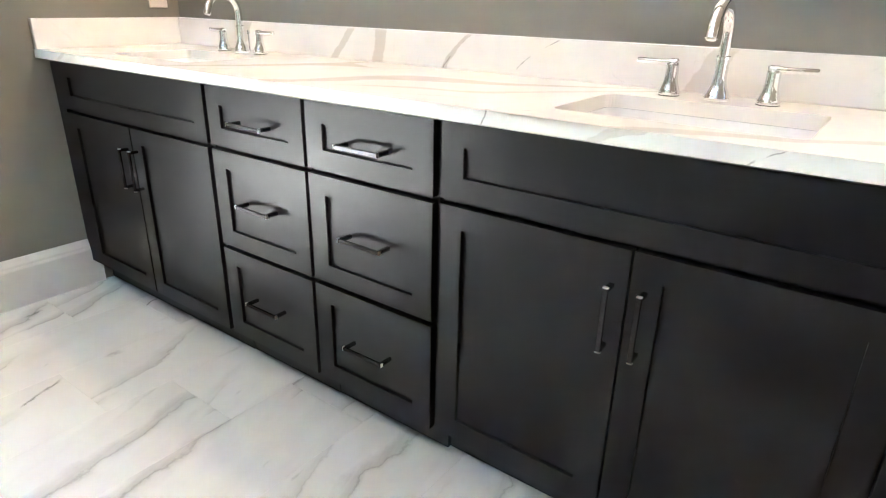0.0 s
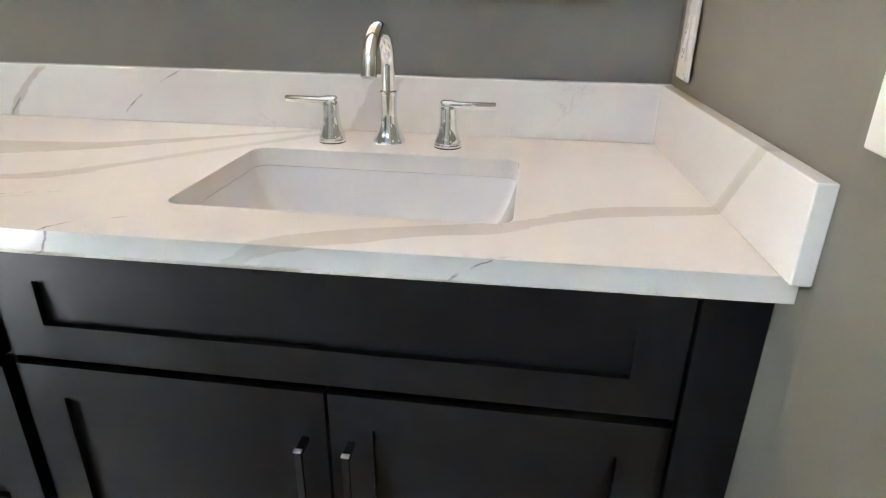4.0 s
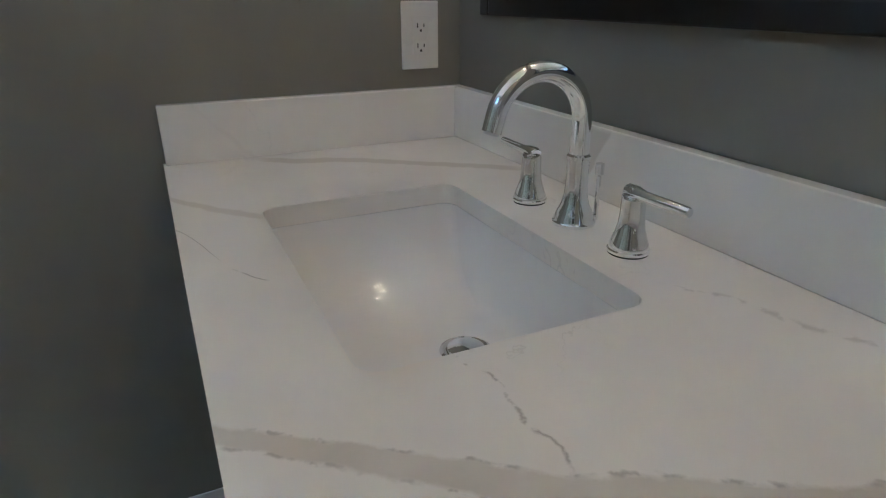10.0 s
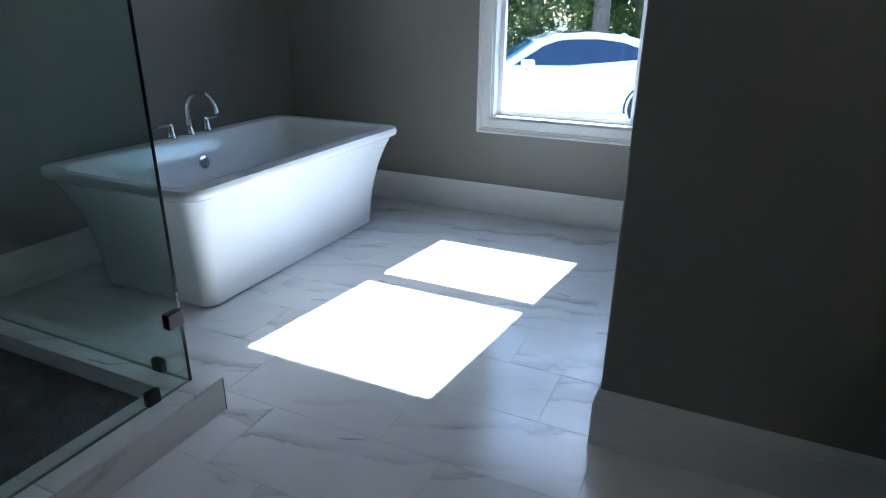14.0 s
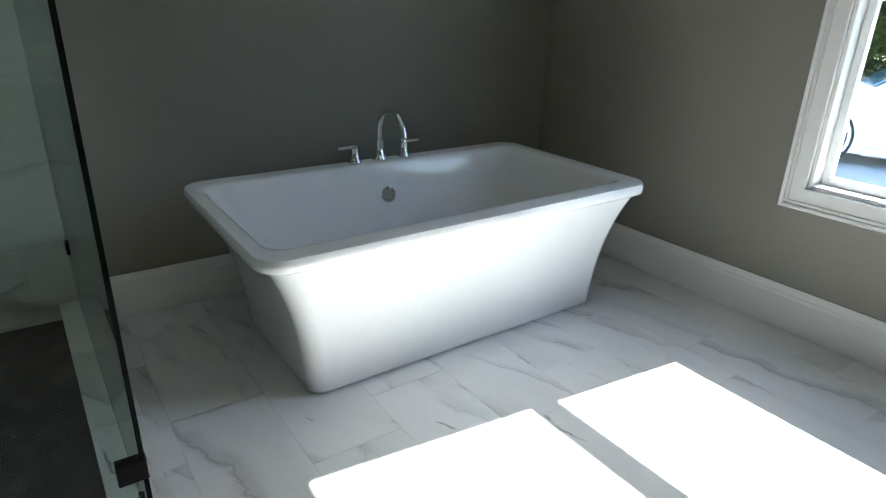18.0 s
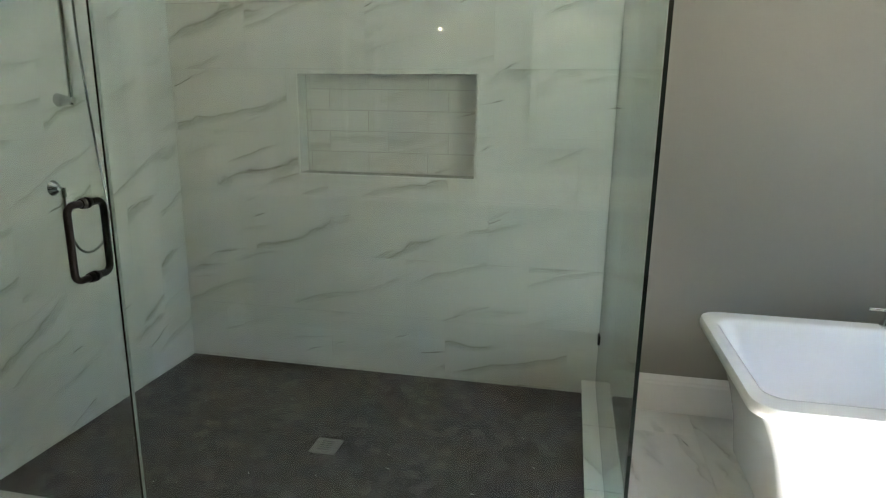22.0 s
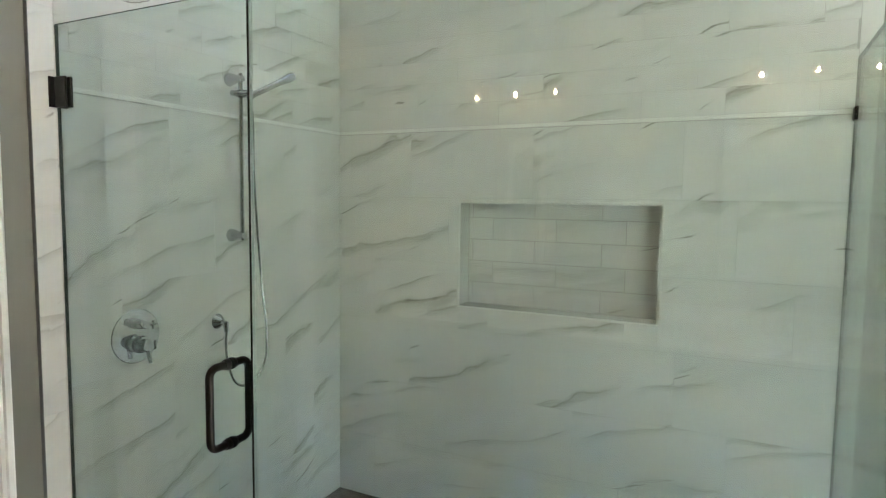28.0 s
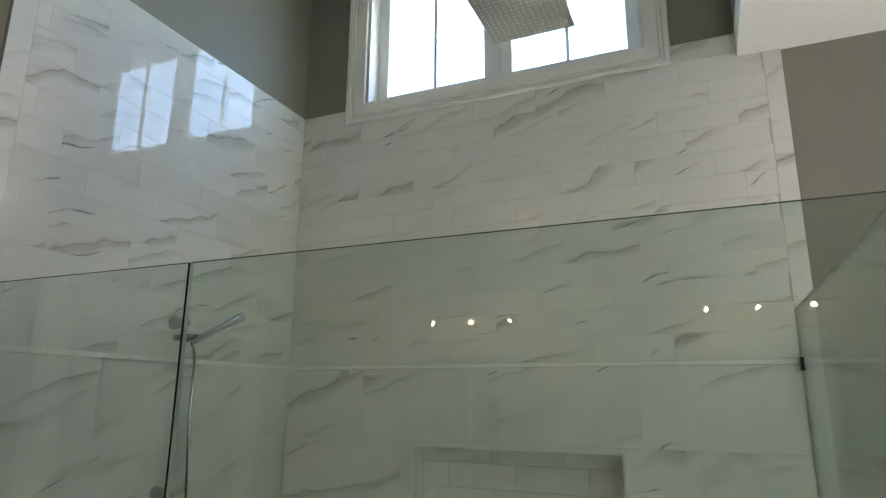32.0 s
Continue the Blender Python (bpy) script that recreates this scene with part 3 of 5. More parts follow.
# ---- baseboards ----
BASE = ((0, 0), (0.016, 0), (0.016, 0.143), (0.012, 0.153), (0.012, 0.161), (0.007, 0.174), (0.004, 0.186), (0, 0.186))


def baseboard(start, end, out, mitre=(0, 0)):
    ob = part("baseboard", sweep_profile(BASE, start, end, out, mitre=mitre), M["white"])
    tagged(ob, "tall white moulded baseboard", "baseboard", "", "structure")


baseboard((STUB_E, STUB_END, 0), (STUB_E, 1.50, 0), (1, 0, 0), (-1, 0))
baseboard((STUB_W, STUB_END, 0), (STUB_E, STUB_END, 0), (0, -1, 0), (-1, 1))
baseboard((STUB_W, NORTH, 0), (STUB_W, STUB_END, 0), (-1, 0, 0), (-1, 1))
baseboard((WEST, NORTH, 0), (STUB_W, NORTH, 0), (0, -1, 0))
baseboard((WEST, SOUTH, 0), (WEST, NORTH, 0), (1, 0, 0))
baseboard((-1.612, SOUTH, 0), (WEST, SOUTH, 0), (0, 1, 0))
baseboard((EAST_N, 0.66, 0), (EAST_N, 1.45, 0), (-1, 0, 0))
baseboard((EAST, -0.478, 0), (EAST, -0.385, 0), (-1, 0, 0))
baseboard((3.2, -1.16, 0), (3.2, 1.6, 0), (-1, 0, 0))
baseboard((EAST + T, -1.16, 0), (3.2, -1.16, 0), (0, 1, 0))

# ---- doorway casing ----
CASING = ((0, 0), (0, 0.012), (0.003, 0.016), (0.009, 0.016), (0.011, 0.007), (0.014, 0.007), (0.016, 0.013), (0.062, 0.016), (0.064, 0.010), (0.068, 0.010), (0.070, 0.020), (0.078, 0.021), (0.080, 0.014), (0.084, 0.014), (0.086, 0.025), (0.098, 0.027), (0.104, 0.024), (0.105, 0))

FLAT_CASING = ((0, 0), (0, 0.014), (0.003, 0.016), (0.060, 0.016), (0.062, 0.011), (0.066, 0.011), (0.068, 0.019), (0.077, 0.020), (0.079, 0.014), (0.083, 0.014), (0.085, 0.024), (0.098, 0.027), (0.104, 0.024), (0.105, 0))


def casing(parent, a, b, width_way, out, name="casing", mitre=(0.0, 0.0), k=1.0, shape=CASING):
    """A moulded board from a to b; its profile runs outwards from the opening."""
    own = bmesh.new()
    s, e, o, u = Vector(a), Vector(b), Vector(out), Vector(width_way)
    way = (e - s).normalized()
    r0 = [own.verts.new(s + o * q + (u - way * mitre[0]) * p * k) for p, q in shape]
    r1 = [own.verts.new(e + o * q + (u + way * mitre[1]) * p * k) for p, q in shape]
    n = len(shape)
    for k in range(n):
        own.faces.new((r0[k], r0[(k + 1) % n], r1[(k + 1) % n], r1[k]))
    own.faces.new(r0[::-1])
    own.faces.new(r1)
    return part(name, own, M["white"], parent)


door = thing("door_1", "cased doorway without a leaf to a dark room", "doorway", kind="structure")
casing(door, (EAST, DOOR_S, 0), (EAST, DOOR_S, DOOR_H), (0, -1, 0), (-1, 0, 0), mitre=(0, 1))
casing(door, (EAST, DOOR_N, 0), (EAST, DOOR_N, DOOR_H), (0, 1, 0), (-1, 0, 0), mitre=(0, 1))
casing(door, (EAST, DOOR_S, DOOR_H), (EAST, DOOR_N, DOOR_H), (0, 0, 1), (-1, 0, 0), mitre=(1, 1))
for ya, yb in ((DOOR_S, DOOR_S + 0.018), (DOOR_N - 0.018, DOOR_N)):
    part("jamb", box(EAST + 0.001, EAST + T - 0.001, ya, yb, 0, DOOR_H, 0.002), M["paint"], door)
part("head_jamb", box(EAST + 0.001, EAST + T - 0.001, DOOR_S + 0.018, DOOR_N - 0.018, DOOR_H - 0.018, DOOR_H, 0.002), M["white"], door)

# ---- windows ----
def window(name, label, plane, out, a0, a1, z0, z1, along, split, k=1.0):
    """A cased window in a wall: out points into the room; a0..a1 along the wall."""
    w = thing(name, label, "window", kind="structure")
    o, al = Vector(out), Vector(along)

    def pos(a, d, z):
        return al * a + o * (plane + d) + Vector((0, 0, z))

    def bar(nm, aa, ab, da, db, za, zb, mat, bev=0.003):
        p, q = pos(aa, da, za), pos(ab, db, zb)
        return part(nm, box(min(p.x, q.x), max(p.x, q.x), min(p.y, q.y), max(p.y, q.y), za, zb, bev), mat, w)

    casing(w, pos(a0, 0, z0), pos(a0, 0, z1), -al, out, mitre=(1, 1), k=k, shape=FLAT_CASING)
    casing(w, pos(a1, 0, z0), pos(a1, 0, z1), al, out, mitre=(1, 1), k=k, shape=FLAT_CASING)
    casing(w, pos(a0, 0, z1), pos(a1, 0, z1), (0, 0, 1), out, mitre=(1, 1), k=k, shape=FLAT_CASING)
    casing(w, pos(a0, 0, z0), pos(a1, 0, z0), (0, 0, -1), out, mitre=(1, 1), k=k, shape=FLAT_CASING)
    J = 0.016
    bar("jamb", a0, a0 + J, -0.139, -0.001, z0, z1, M["white"], 0.002)
    bar("jamb", a1 - J, a1, -0.139, -0.001, z0, z1, M["white"], 0.002)
    bar("window_sill", a0 + J, a1 - J, -0.139, -0.001, z0, z0 + J, M["white"], 0.002)
    bar("head_jamb", a0 + J, a1 - J, -0.139, -0.001, z1 - J, z1, M["white"], 0.002)
    a0, a1, z0, z1 = a0 + J, a1 - J, z0 + J, z1 - J

    def sash(aa, ab, za, zb, d, fw, muntin=None):
        bar("sash_stile", aa, aa + fw, d - 0.035, d, za, zb, M["vinyl"])
        bar("sash_stile", ab - fw, ab, d - 0.035, d, za, zb, M["vinyl"])
        bar("sash_rail", aa + fw, ab - fw, d - 0.035, d, za, za + fw, M["vinyl"])
        bar("sash_rail", aa + fw, ab - fw, d - 0.035, d, zb - fw, zb, M["vinyl"])
        g = bar("pane", aa + fw, ab - fw, d - 0.022, d - 0.016, za + fw, zb - fw, M["pane"], 0)
        g.visible_shadow = False
        if muntin:
            mid = (aa + ab) / 2
            bar("muntin", mid - 0.008, mid + 0.008, d - 0.03, d - 0.008, za + fw, zb - fw, M["vinyl"], 0.002)

    if split == "hung":
        mid = 1.312
        sash(a0, a1, z0, mid + 0.025, -0.066, 0.030)
        sash(a0, a1, mid - 0.025, z1, -0.103, 0.030)
    else:
        mid = (a0 + a1) / 2
        sash(a0, mid - 0.012, z0, z1, -0.095, 0.060, True)
        sash(mid + 0.012, a1, z0, z1, -0.095, 0.060, True)
        bar("mullion", mid - 0.012, mid + 0.012, -0.132, -0.085, z0, z1, M["vinyl"])
    return w


window("window_1", "white double-hung window with moulded white casing", WEST, (1, 0, 0), *WIN, (0, 1, 0), "hung", 0.81)
window("window_2", "white transom window of two sashes with moulded casing", SOUTH, (0, 1, 0), *HIGH, (1, 0, 0), "pair")

# ---- vanity ----
FACE = 1.462          # outer face of doors and drawers
CT_FRONT, CT_TOP, CT_LOW = 1.425, 0.905, 0.876
SINKS = ((-1.652, -1.216, 1.532, 1.818), (-0.032, 0.400, 1.540, 1.823))


def shaker(name, parent, x0, x1, z0, z1, mat, stile=0.056, rail=0.050):
    """A five-piece front: stiles and rails round a recessed panel."""
    d = part(name, box(x0 + stile, x1 - stile, FACE + 0.009, FACE + 0.017, z0 + rail, z1 - rail), mat, parent)
    for nm, a, b, c, e in (("stile", x0, x0 + stile, z0, z1), ("stile", x1 - stile, x1, z0, z1), ("rail", x0 + stile, x1 - stile, z0, z0 + rail), ("rail", x0 + stile, x1 - stile, z1 - rail, z1)):
        part(nm, box(a, b, FACE, FACE + 0.02, c, e), mat, d)
    return d


def pull(parent, x, z, upright):
    """A flat bar pull on two square posts, dark reflection and lit ends painted."""
    L, s, y0 = 0.135, 0.0048, FACE - 0.032
    turn = Matrix.Translation((x, 0, z)) @ (pose(0, 0, 0, 0, 90) if upright else Matrix.Identity(4))

    def piece(nm, dims, mat, over, label=""):
        bm = box(*dims, 0.0008)
        bm.transform(turn)
        return part(nm, bm, mat, over, label)

    h = piece("handle", (-L / 2 + 0.002, L / 2 - 0.002, y0, y0 + 0.006, -s, s), M["chrome_dark"], parent, "flat dark chrome bar pull")
    for e in (-1, 1):
        c = e * (L / 2 - 0.006)
        piece("post", (c - 0.004, c + 0.004, y0 + 0.006, FACE + (0 if upright else 0.0095), -s, s), M["chrome_dark"], h)
        c = e * L / 2
        piece("end_cap", (min(c, c - e * 0.0026), max(c, c - e * 0.0026), y0 - 0.0005, y0 + 0.007, -s - 0.0004, s + 0.0004), M["bright"], h, "bright polished end")
    return h


M["grate"] = Mat("dull_steel", 0.5, 0.8, (0.30, 0.295, 0.28)).m
# pull ends and bar: lit ends and dark reflection set by base colour
M["bright"] = Mat("satin_bright_metal", 0.4, 0.35, (0.88, 0.88, 0.89)).m
M["chrome_dark"] = Mat("dark_chrome", 0.22, 0.95, (0.055, 0.055, 0.06)).m
wood = M["espresso"]
LOW, TOPZ = 0.098, 0.868


def cabinet(label, x0, x1):
    c = thing("vanity_cabinet", label, "cabinet", (0, 0.0055 * (x1 + 1.04) + (0.006 if x1 > 0 else 0.0), 0), group="vanity cabinets")
    hollow = box(x0, x1, FACE + 0.021, FACE + 0.04, LOW, CT_LOW, 0.001)
    box(x0, x0 + 0.016, FACE + 0.04, NORTH - 0.020, LOW, CT_LOW, bm=hollow)
    box(x1 - 0.016, x1, FACE + 0.04, NORTH - 0.020, LOW, CT_LOW, bm=hollow)
    box(x0 + 0.016, x1 - 0.016, FACE + 0.04, NORTH - 0.020, LOW, LOW + 0.016, bm=hollow)
    part("body", hollow, wood, c)
    part("toe_kick", box(x0, x1, FACE + 0.075, FACE + 0.09, 0, LOW), M["toe"], c, "recessed dark toe kick")
    return c


left = cabinet("espresso sink cabinet with two shaker doors under the sink", STUB_E + 0.002, -1.040)
part("filler", box(STUB_E + 0.002, -1.912, FACE + 0.004, FACE + 0.021, LOW, CT_LOW, 0.001), wood, left)
shaker("false_front", left, -1.908, -1.048, 0.703, 0.866, wood)
a = shaker("door", left, -1.908, -1.482, LOW + 0.006, 0.690, wood)
pull(a, -1.482 - 0.028, 0.555, True)
a = shaker("door", left, -1.477, -1.052, LOW + 0.006, 0.690, wood)
pull(a, -1.477 + 0.028, 0.555, True)
for x0, x1 in ((-1.040, -0.643), (-0.643, -0.246)):
    c = cabinet("espresso cabinet with three shaker drawers", x0, x1)
    for z0, z1 in ((0.703, 0.866), (0.404, 0.690), (LOW + 0.006, 0.391)):
        d = shaker("drawer", c, x0 + 0.005, x1 - 0.005, z0, z1, wood)
        pull(d, (x0 + x1) / 2 - 0.002, 0.777 if z0 > 0.7 else (z0 + z1) / 2 + 0.003, False)
right = cabinet("espresso sink cabinet with two shaker doors beside the wall", -0.246, EAST_N - 0.002)
part("filler", box(0.604, slant(FACE) - 0.002, FACE + 0.004, FACE + 0.021, LOW, CT_LOW, 0.001), wood, right)
shaker("false_front", right, -0.239, 0.598, 0.703, 0.866, wood)
a = shaker("door", right, -0.239, 0.181, LOW + 0.006, 0.690, wood)
pull(a, 0.181 - 0.028, 0.555, True)
a = shaker("door", right, 0.186, 0.598, LOW + 0.006, 0.690, wood)
pull(a, 0.186 + 0.028, 0.555, True)


def slab_with_holes():
    """The worktop with two rounded openings, top and underside, bevelled front edge."""
    bm = bmesh.new()
    X0, X1, Y0, Y1 = STUB_E, EAST_N, CT_FRONT, NORTH
    cuts = [X0, (SINKS[0][0] + SINKS[0][1]) / 2, (SINKS[0][1] + SINKS[1][0]) / 2, (SINKS[1][0] + SINKS[1][1]) / 2, X1]
    for zed in (CT_TOP, CT_LOW):
        for k, (sx0, sx1, sy0, sy1) in enumerate(SINKS):
            xa, xb, mid = cuts[2 * k], cuts[2 * k + 2], cuts[2 * k + 1]
            hole = round_rect(sx0, sx1, sy0, sy1, 0.022, 5)
            east = [p for p in hole if p[0] > mid]
            west = [p for p in hole if p[0] < mid]
            east.sort(key=lambda p: (p[1] > (sy0 + sy1) / 2, p[0] if p[1] < (sy0 + sy1) / 2 else -p[0]))
            west.sort(key=lambda p: (p[1] < (sy0 + sy1) / 2, -p[0] if p[1] > (sy0 + sy1) / 2 else p[0]))
            ring_e = [(mid, Y0), (xb, Y0), (xb, Y1), (mid, Y1), (mid, sy1)] + east[::-1] + [(mid, sy0)]
            ring_w = [(mid, Y1), (xa, Y1), (xa, Y0), (mid, Y0), (mid, sy0)] + west[::-1] + [(mid, sy1)]
            for ring in (ring_e, ring_w):
                f = bm.faces.new([bm.verts.new((x, y, zed)) for x, y in ring])
                if zed == CT_LOW:
                    f.normal_flip()
    for sx0, sx1, sy0, sy1 in SINKS:
        hole = round_rect(sx0, sx1, sy0, sy1, 0.022, 5)
        up = [bm.verts.new((x, y, CT_TOP)) for x, y in hole]
        dn = [bm.verts.new((x, y, CT_LOW)) for x, y in hole]
        for k in range(len(hole)):
            n = (k + 1) % len(hole)
            bm.faces.new((up[k], up[n], dn[n], dn[k]))
    for a, b in (((X0, Y0), (X1, Y0)), ((X1, Y0), (X1, Y1)), ((X1, Y1), (X0, Y1)), ((X0, Y1), (X0, Y0))):
        bm.faces.new([bm.verts.new(p) for p in ((*a, CT_TOP), (*b, CT_TOP), (*b, CT_LOW), (*a, CT_LOW))])
    bmesh.ops.remove_doubles(bm, verts=bm.verts, dist=0.0005)
    front = [e for e in bm.edges if all(abs(v.co.y - Y0) < 1e-4 for v in e.verts) and abs(e.verts[0].co.z - e.verts[1].co.z) < 1e-5]
    bmesh.ops.bevel(bm, geom=front, offset=0.002, segments=2, affect="EDGES")
    for v in bm.verts:
        if v.co.y < CT_FRONT + 0.01:
            v.co.y += 0.026 * ((v.co.x - X0) / (X1 - X0)) ** 3 - 0.002
    return bm


top = thing("countertop", "white quartz countertop with beige veins and low backsplash", "countertop")
part("slab", lean(slab_with_holes()), M["quartz"], top)
part("backsplash", box(STUB_E, EAST_N, NORTH - 0.020, NORTH, CT_TOP, 1.005, 0.0015), M["quartz"], top)
part("side_splash", box(STUB_E, STUB_E + 0.020, CT_FRONT + 0.002, NORTH - 0.020, CT_TOP, 1.005, 0.0015), M["quartz"], top)
part("side_splash", lean(box(EAST_N - 0.020, EAST_N, CT_FRONT + 0.002, NORTH - 0.020, CT_TOP, 1.005, 0.0015)), M["quartz"], top)


def basin(sx0, sx1, sy0, sy1):
    s = thing("sink", "white porcelain undermount rectangular sink below the countertop", "sink", group="vanity sinks")
    # steep long sides, ends that sweep down in one curve
    rings = []
    for ix, iy, z, r in ((-0.022, -0.022, CT_LOW - 0.001, 0.03), (0.0, 0.0, CT_LOW - 0.001, 0.024), (0.002, 0.001, CT_LOW - 0.006, 0.022), (0.010, 0.003, 0.842, 0.021), (0.023, 0.006, 0.812, 0.020), (0.042, 0.009, 0.788, 0.019), (0.070, 0.012, 0.769, 0.018), (0.100, 0.016, 0.759, 0.018), (0.125, 0.024, 0.754, 0.018), (0.145, 0.050, 0.750, 0.018), (0.165, 0.100, 0.749, 0.018)):
        rings.append([(x, y, z) for x, y in round_rect(sx0 + ix, sx1 - ix, sy0 + iy, sy1 - iy, r, 6)])
    part("bowl", loft(rings), M["porcelain"], s, smooth=50)
    cx, cy = (sx0 + sx1) / 2, (sy0 + sy1) / 2 + 0.06
    part("drain", lathe([(0.0, 0.0), (0.031, 0.0), (0.034, 0.004), (0.030, 0.006), (0.026, 0.004), (0.024, 0.008), (0.012, 0.011), (0.0, 0.011)], 28, Matrix.Translation((cx, cy, 0.749)), closed=True), M["chrome"], s, "round chrome pop-up drain", smooth=40)
    return s


for dims in SINKS:
    basin(*dims)


def lever(parent, x, y, z, way, mat, scale=1.0):
    """A flared pedestal with a flat lever to one side."""
    k = scale
    # black ring laid in to draw the shaded gap under the pedestal
    part("base_ring", lathe([(0.0240 * k, z), (0.0240 * k, z + 0.0014)], 28, Matrix.Translation((x, y, 0))), M["rubber"], parent, "thin dark gasket")
    h = part("handle", lathe([(0.0232 * k, z + 0.0014), (0.0250 * k, z + 0.0022), (0.0252 * k, z + 0.005), (0.0236 * k, z + 0.0065), (0.0236 * k, z + 0.010), (0.0212 * k, z + 0.016), (0.0182 * k, z + 0.024), (0.0158 * k, z + 0.033), (0.0147 * k, z + 0.045), (0.0143 * k, z + 0.063), (0.0140 * k, z + 0.0665), (0.0120 * k, z + 0.0685)], 28, Matrix.Translation((x, y, 0))), mat, parent, smooth=40)
    x1 = x + way * 0.078
    bm = tube([(x - way * 0.0105 * k, y, z + 0.0675), (x - way * 0.008 * k, y, z + 0.0685), (x + way * 0.006 * k, y, z + 0.0695), (x + way * 0.018 * k, y, z + 0.0695), (x1 - way * 0.002, y, z + 0.0705), (x1, y, z + 0.0705)], [0.0085 * k, 0.0100 * k, 0.0088 * k, 0.0064 * k, 0.0060 * k, 0.0048 * k], 16)
    part("lever", bm, mat, h, smooth=45)
    return h


def faucet(cx, cy, z, spread, label, reach=0.126, rise=0.189, face=-1, scale=1.0, group="vanity faucets"):
    f = thing("faucet", label, "faucet", group=group)
    k = scale
    mat = M["chrome"]
    part("spout_base", lathe([(0.0265 * k, z), (0.0285 * k, z + 0.0015), (0.0288 * k, z + 0.005), (0.0270 * k, z + 0.0068), (0.0267 * k, z + 0.010), (0.0230 * k, z + 0.018), (0.0182 * k, z + 0.028), (0.0155 * k, z + 0.039), (0.0145 * k, z + 0.052), (0.0145 * k, z + 0.083), (0.0155 * k, z + 0.084), (0.0155 * k, z + 0.088), (0.013 * k, z + 0.090)], 30, Matrix.Translation((cx, cy, 0))), mat, f, smooth=40)
    r = reach / 2 * 0.94
    top_z = z + rise - r
    pts = [(cx, cy, z + 0.08), (cx, cy, z + 0.10)] + [tuple(p) for p in arc((cx, cy + face * r, top_z), (0, -face, 0), (0, 0, 1), r, 0, 168, 18)]
    end = Vector(pts[-1])
    way = (Vector(pts[-1]) - Vector(pts[-2])).normalized()
    pts.append(tuple(end + way * 0.016))
    part("spout", tube(pts, 0.0118 * max(k, 1.0), 18), mat, f, smooth=45)
    tip = Vector(pts[-1])
    part("aerator", tube([tip - way * 0.004, tip + way * 0.003], 0.0095 * k, 16), M["steel"], f)
    part("lift_rod", tube([(cx, cy - face * 0.034, z), (cx, cy - face * 0.034, z + 0.058), (cx, cy - face * 0.034, z + 0.060), (cx, cy - face * 0.034, z + 0.074)], [0.003, 0.003, 0.0055, 0.0055], 10), mat, f) if spread < 0.22 else None
    lever(f, cx - spread / 2, cy, z, -1, mat, k)
    lever(f, cx + spread / 2, cy, z, 1, mat, k)
    return f


faucet(-1.424, 1.880, CT_TOP, 0.204, "polished chrome widespread faucet with arched spout on the countertop", scale=0.94)
faucet(0.178, 1.886, CT_TOP, 0.200, "polished chrome widespread faucet with arched spout on the countertop", scale=0.94)

# ---- mirrors and lights over the vanity ----
def mirror(x0, x1, z0, z1):
    w = thing("wall_mirror", "rectangular wall mirror in a black moulded frame above the sink", "mirror", group="vanity mirrors")
    fw = 0.030
    y = NORTH
    for nm, a, b, c, e in (("frame_side", x0, x0 + fw, z0, z1), ("frame_side", x1 - fw, x1, z0, z1), ("frame_rail", x0 + fw, x1 - fw, z0, z0 + fw), ("frame_rail", x0 + fw, x1 - fw, z1 - fw, z1)):
        part(nm, box(a, b, y - 0.022, y - 0.001, c, e, 0.003, 2), M["frame_black"], w)
    part("mirror_glass", box(x0 + fw - 0.004, x1 - fw + 0.004, y - 0.012, y - 0.006, z0 + fw - 0.004, z1 - fw + 0.004), M["mirror"], w)
    part("backing", box(x0 + 0.01, x1 - 0.01, y - 0.006, y - 0.001, z0 + 0.01, z1 - 0.01), M["slot"], w)
    return w


mirror(-1.853, -1.060, 1.139, 2.02)
mirror(-0.225, 0.560, 1.138, 2.005)


def vanity_light(xs, z):
    v = thing("vanity_light", "chrome three-light wall fixture with clear glass shades", "wall lamp", group="vanity lights")
    cx = xs[1]
    part("back_plate", box(cx - 0.30, cx + 0.30, NORTH - 0.022, NORTH - 0.001, z + 0.05, z + 0.13, 0.006, 2), M["chrome"], v)
    for x in xs:
        a = part("arm", tube([(x, NORTH - 0.02, z + 0.09), (x, NORTH - 0.09, z + 0.09), (x, NORTH - 0.13, z + 0.085), (x, NORTH - 0.14, z + 0.06)], 0.007, 12), M["chrome"], v, smooth=45)
        part("socket", lathe([(0.018, z + 0.032), (0.020, z + 0.035), (0.020, z + 0.06), (0.012, z + 0.066)], 20, Matrix.Translation((x, NORTH - 0.14, 0))), M["chrome"], a, smooth=40)
        part("shade", lathe([(0.055, z - 0.07), (0.052, z - 0.02), (0.044, z + 0.02), (0.022, z + 0.045)], 28, Matrix.Translation((x, NORTH - 0.14, 0)), closed=True), M["shade"], a, smooth=60)
        part("bulb", lathe([(0.001, z - 0.009), (0.005, z - 0.007), (0.0085, z - 0.001), (0.0085, z + 0.007), (0.005, z + 0.014), (0.003, z + 0.021)], 16, Matrix.Translation((x, NORTH - 0.14, 0))), M["bulb"], a, "glowing warm bulb", smooth=60)
    return v


vanity_light((-1.746, -1.500, -1.254), 2.225)
vanity_light((-0.181, 0.068, 0.316), 2.21)


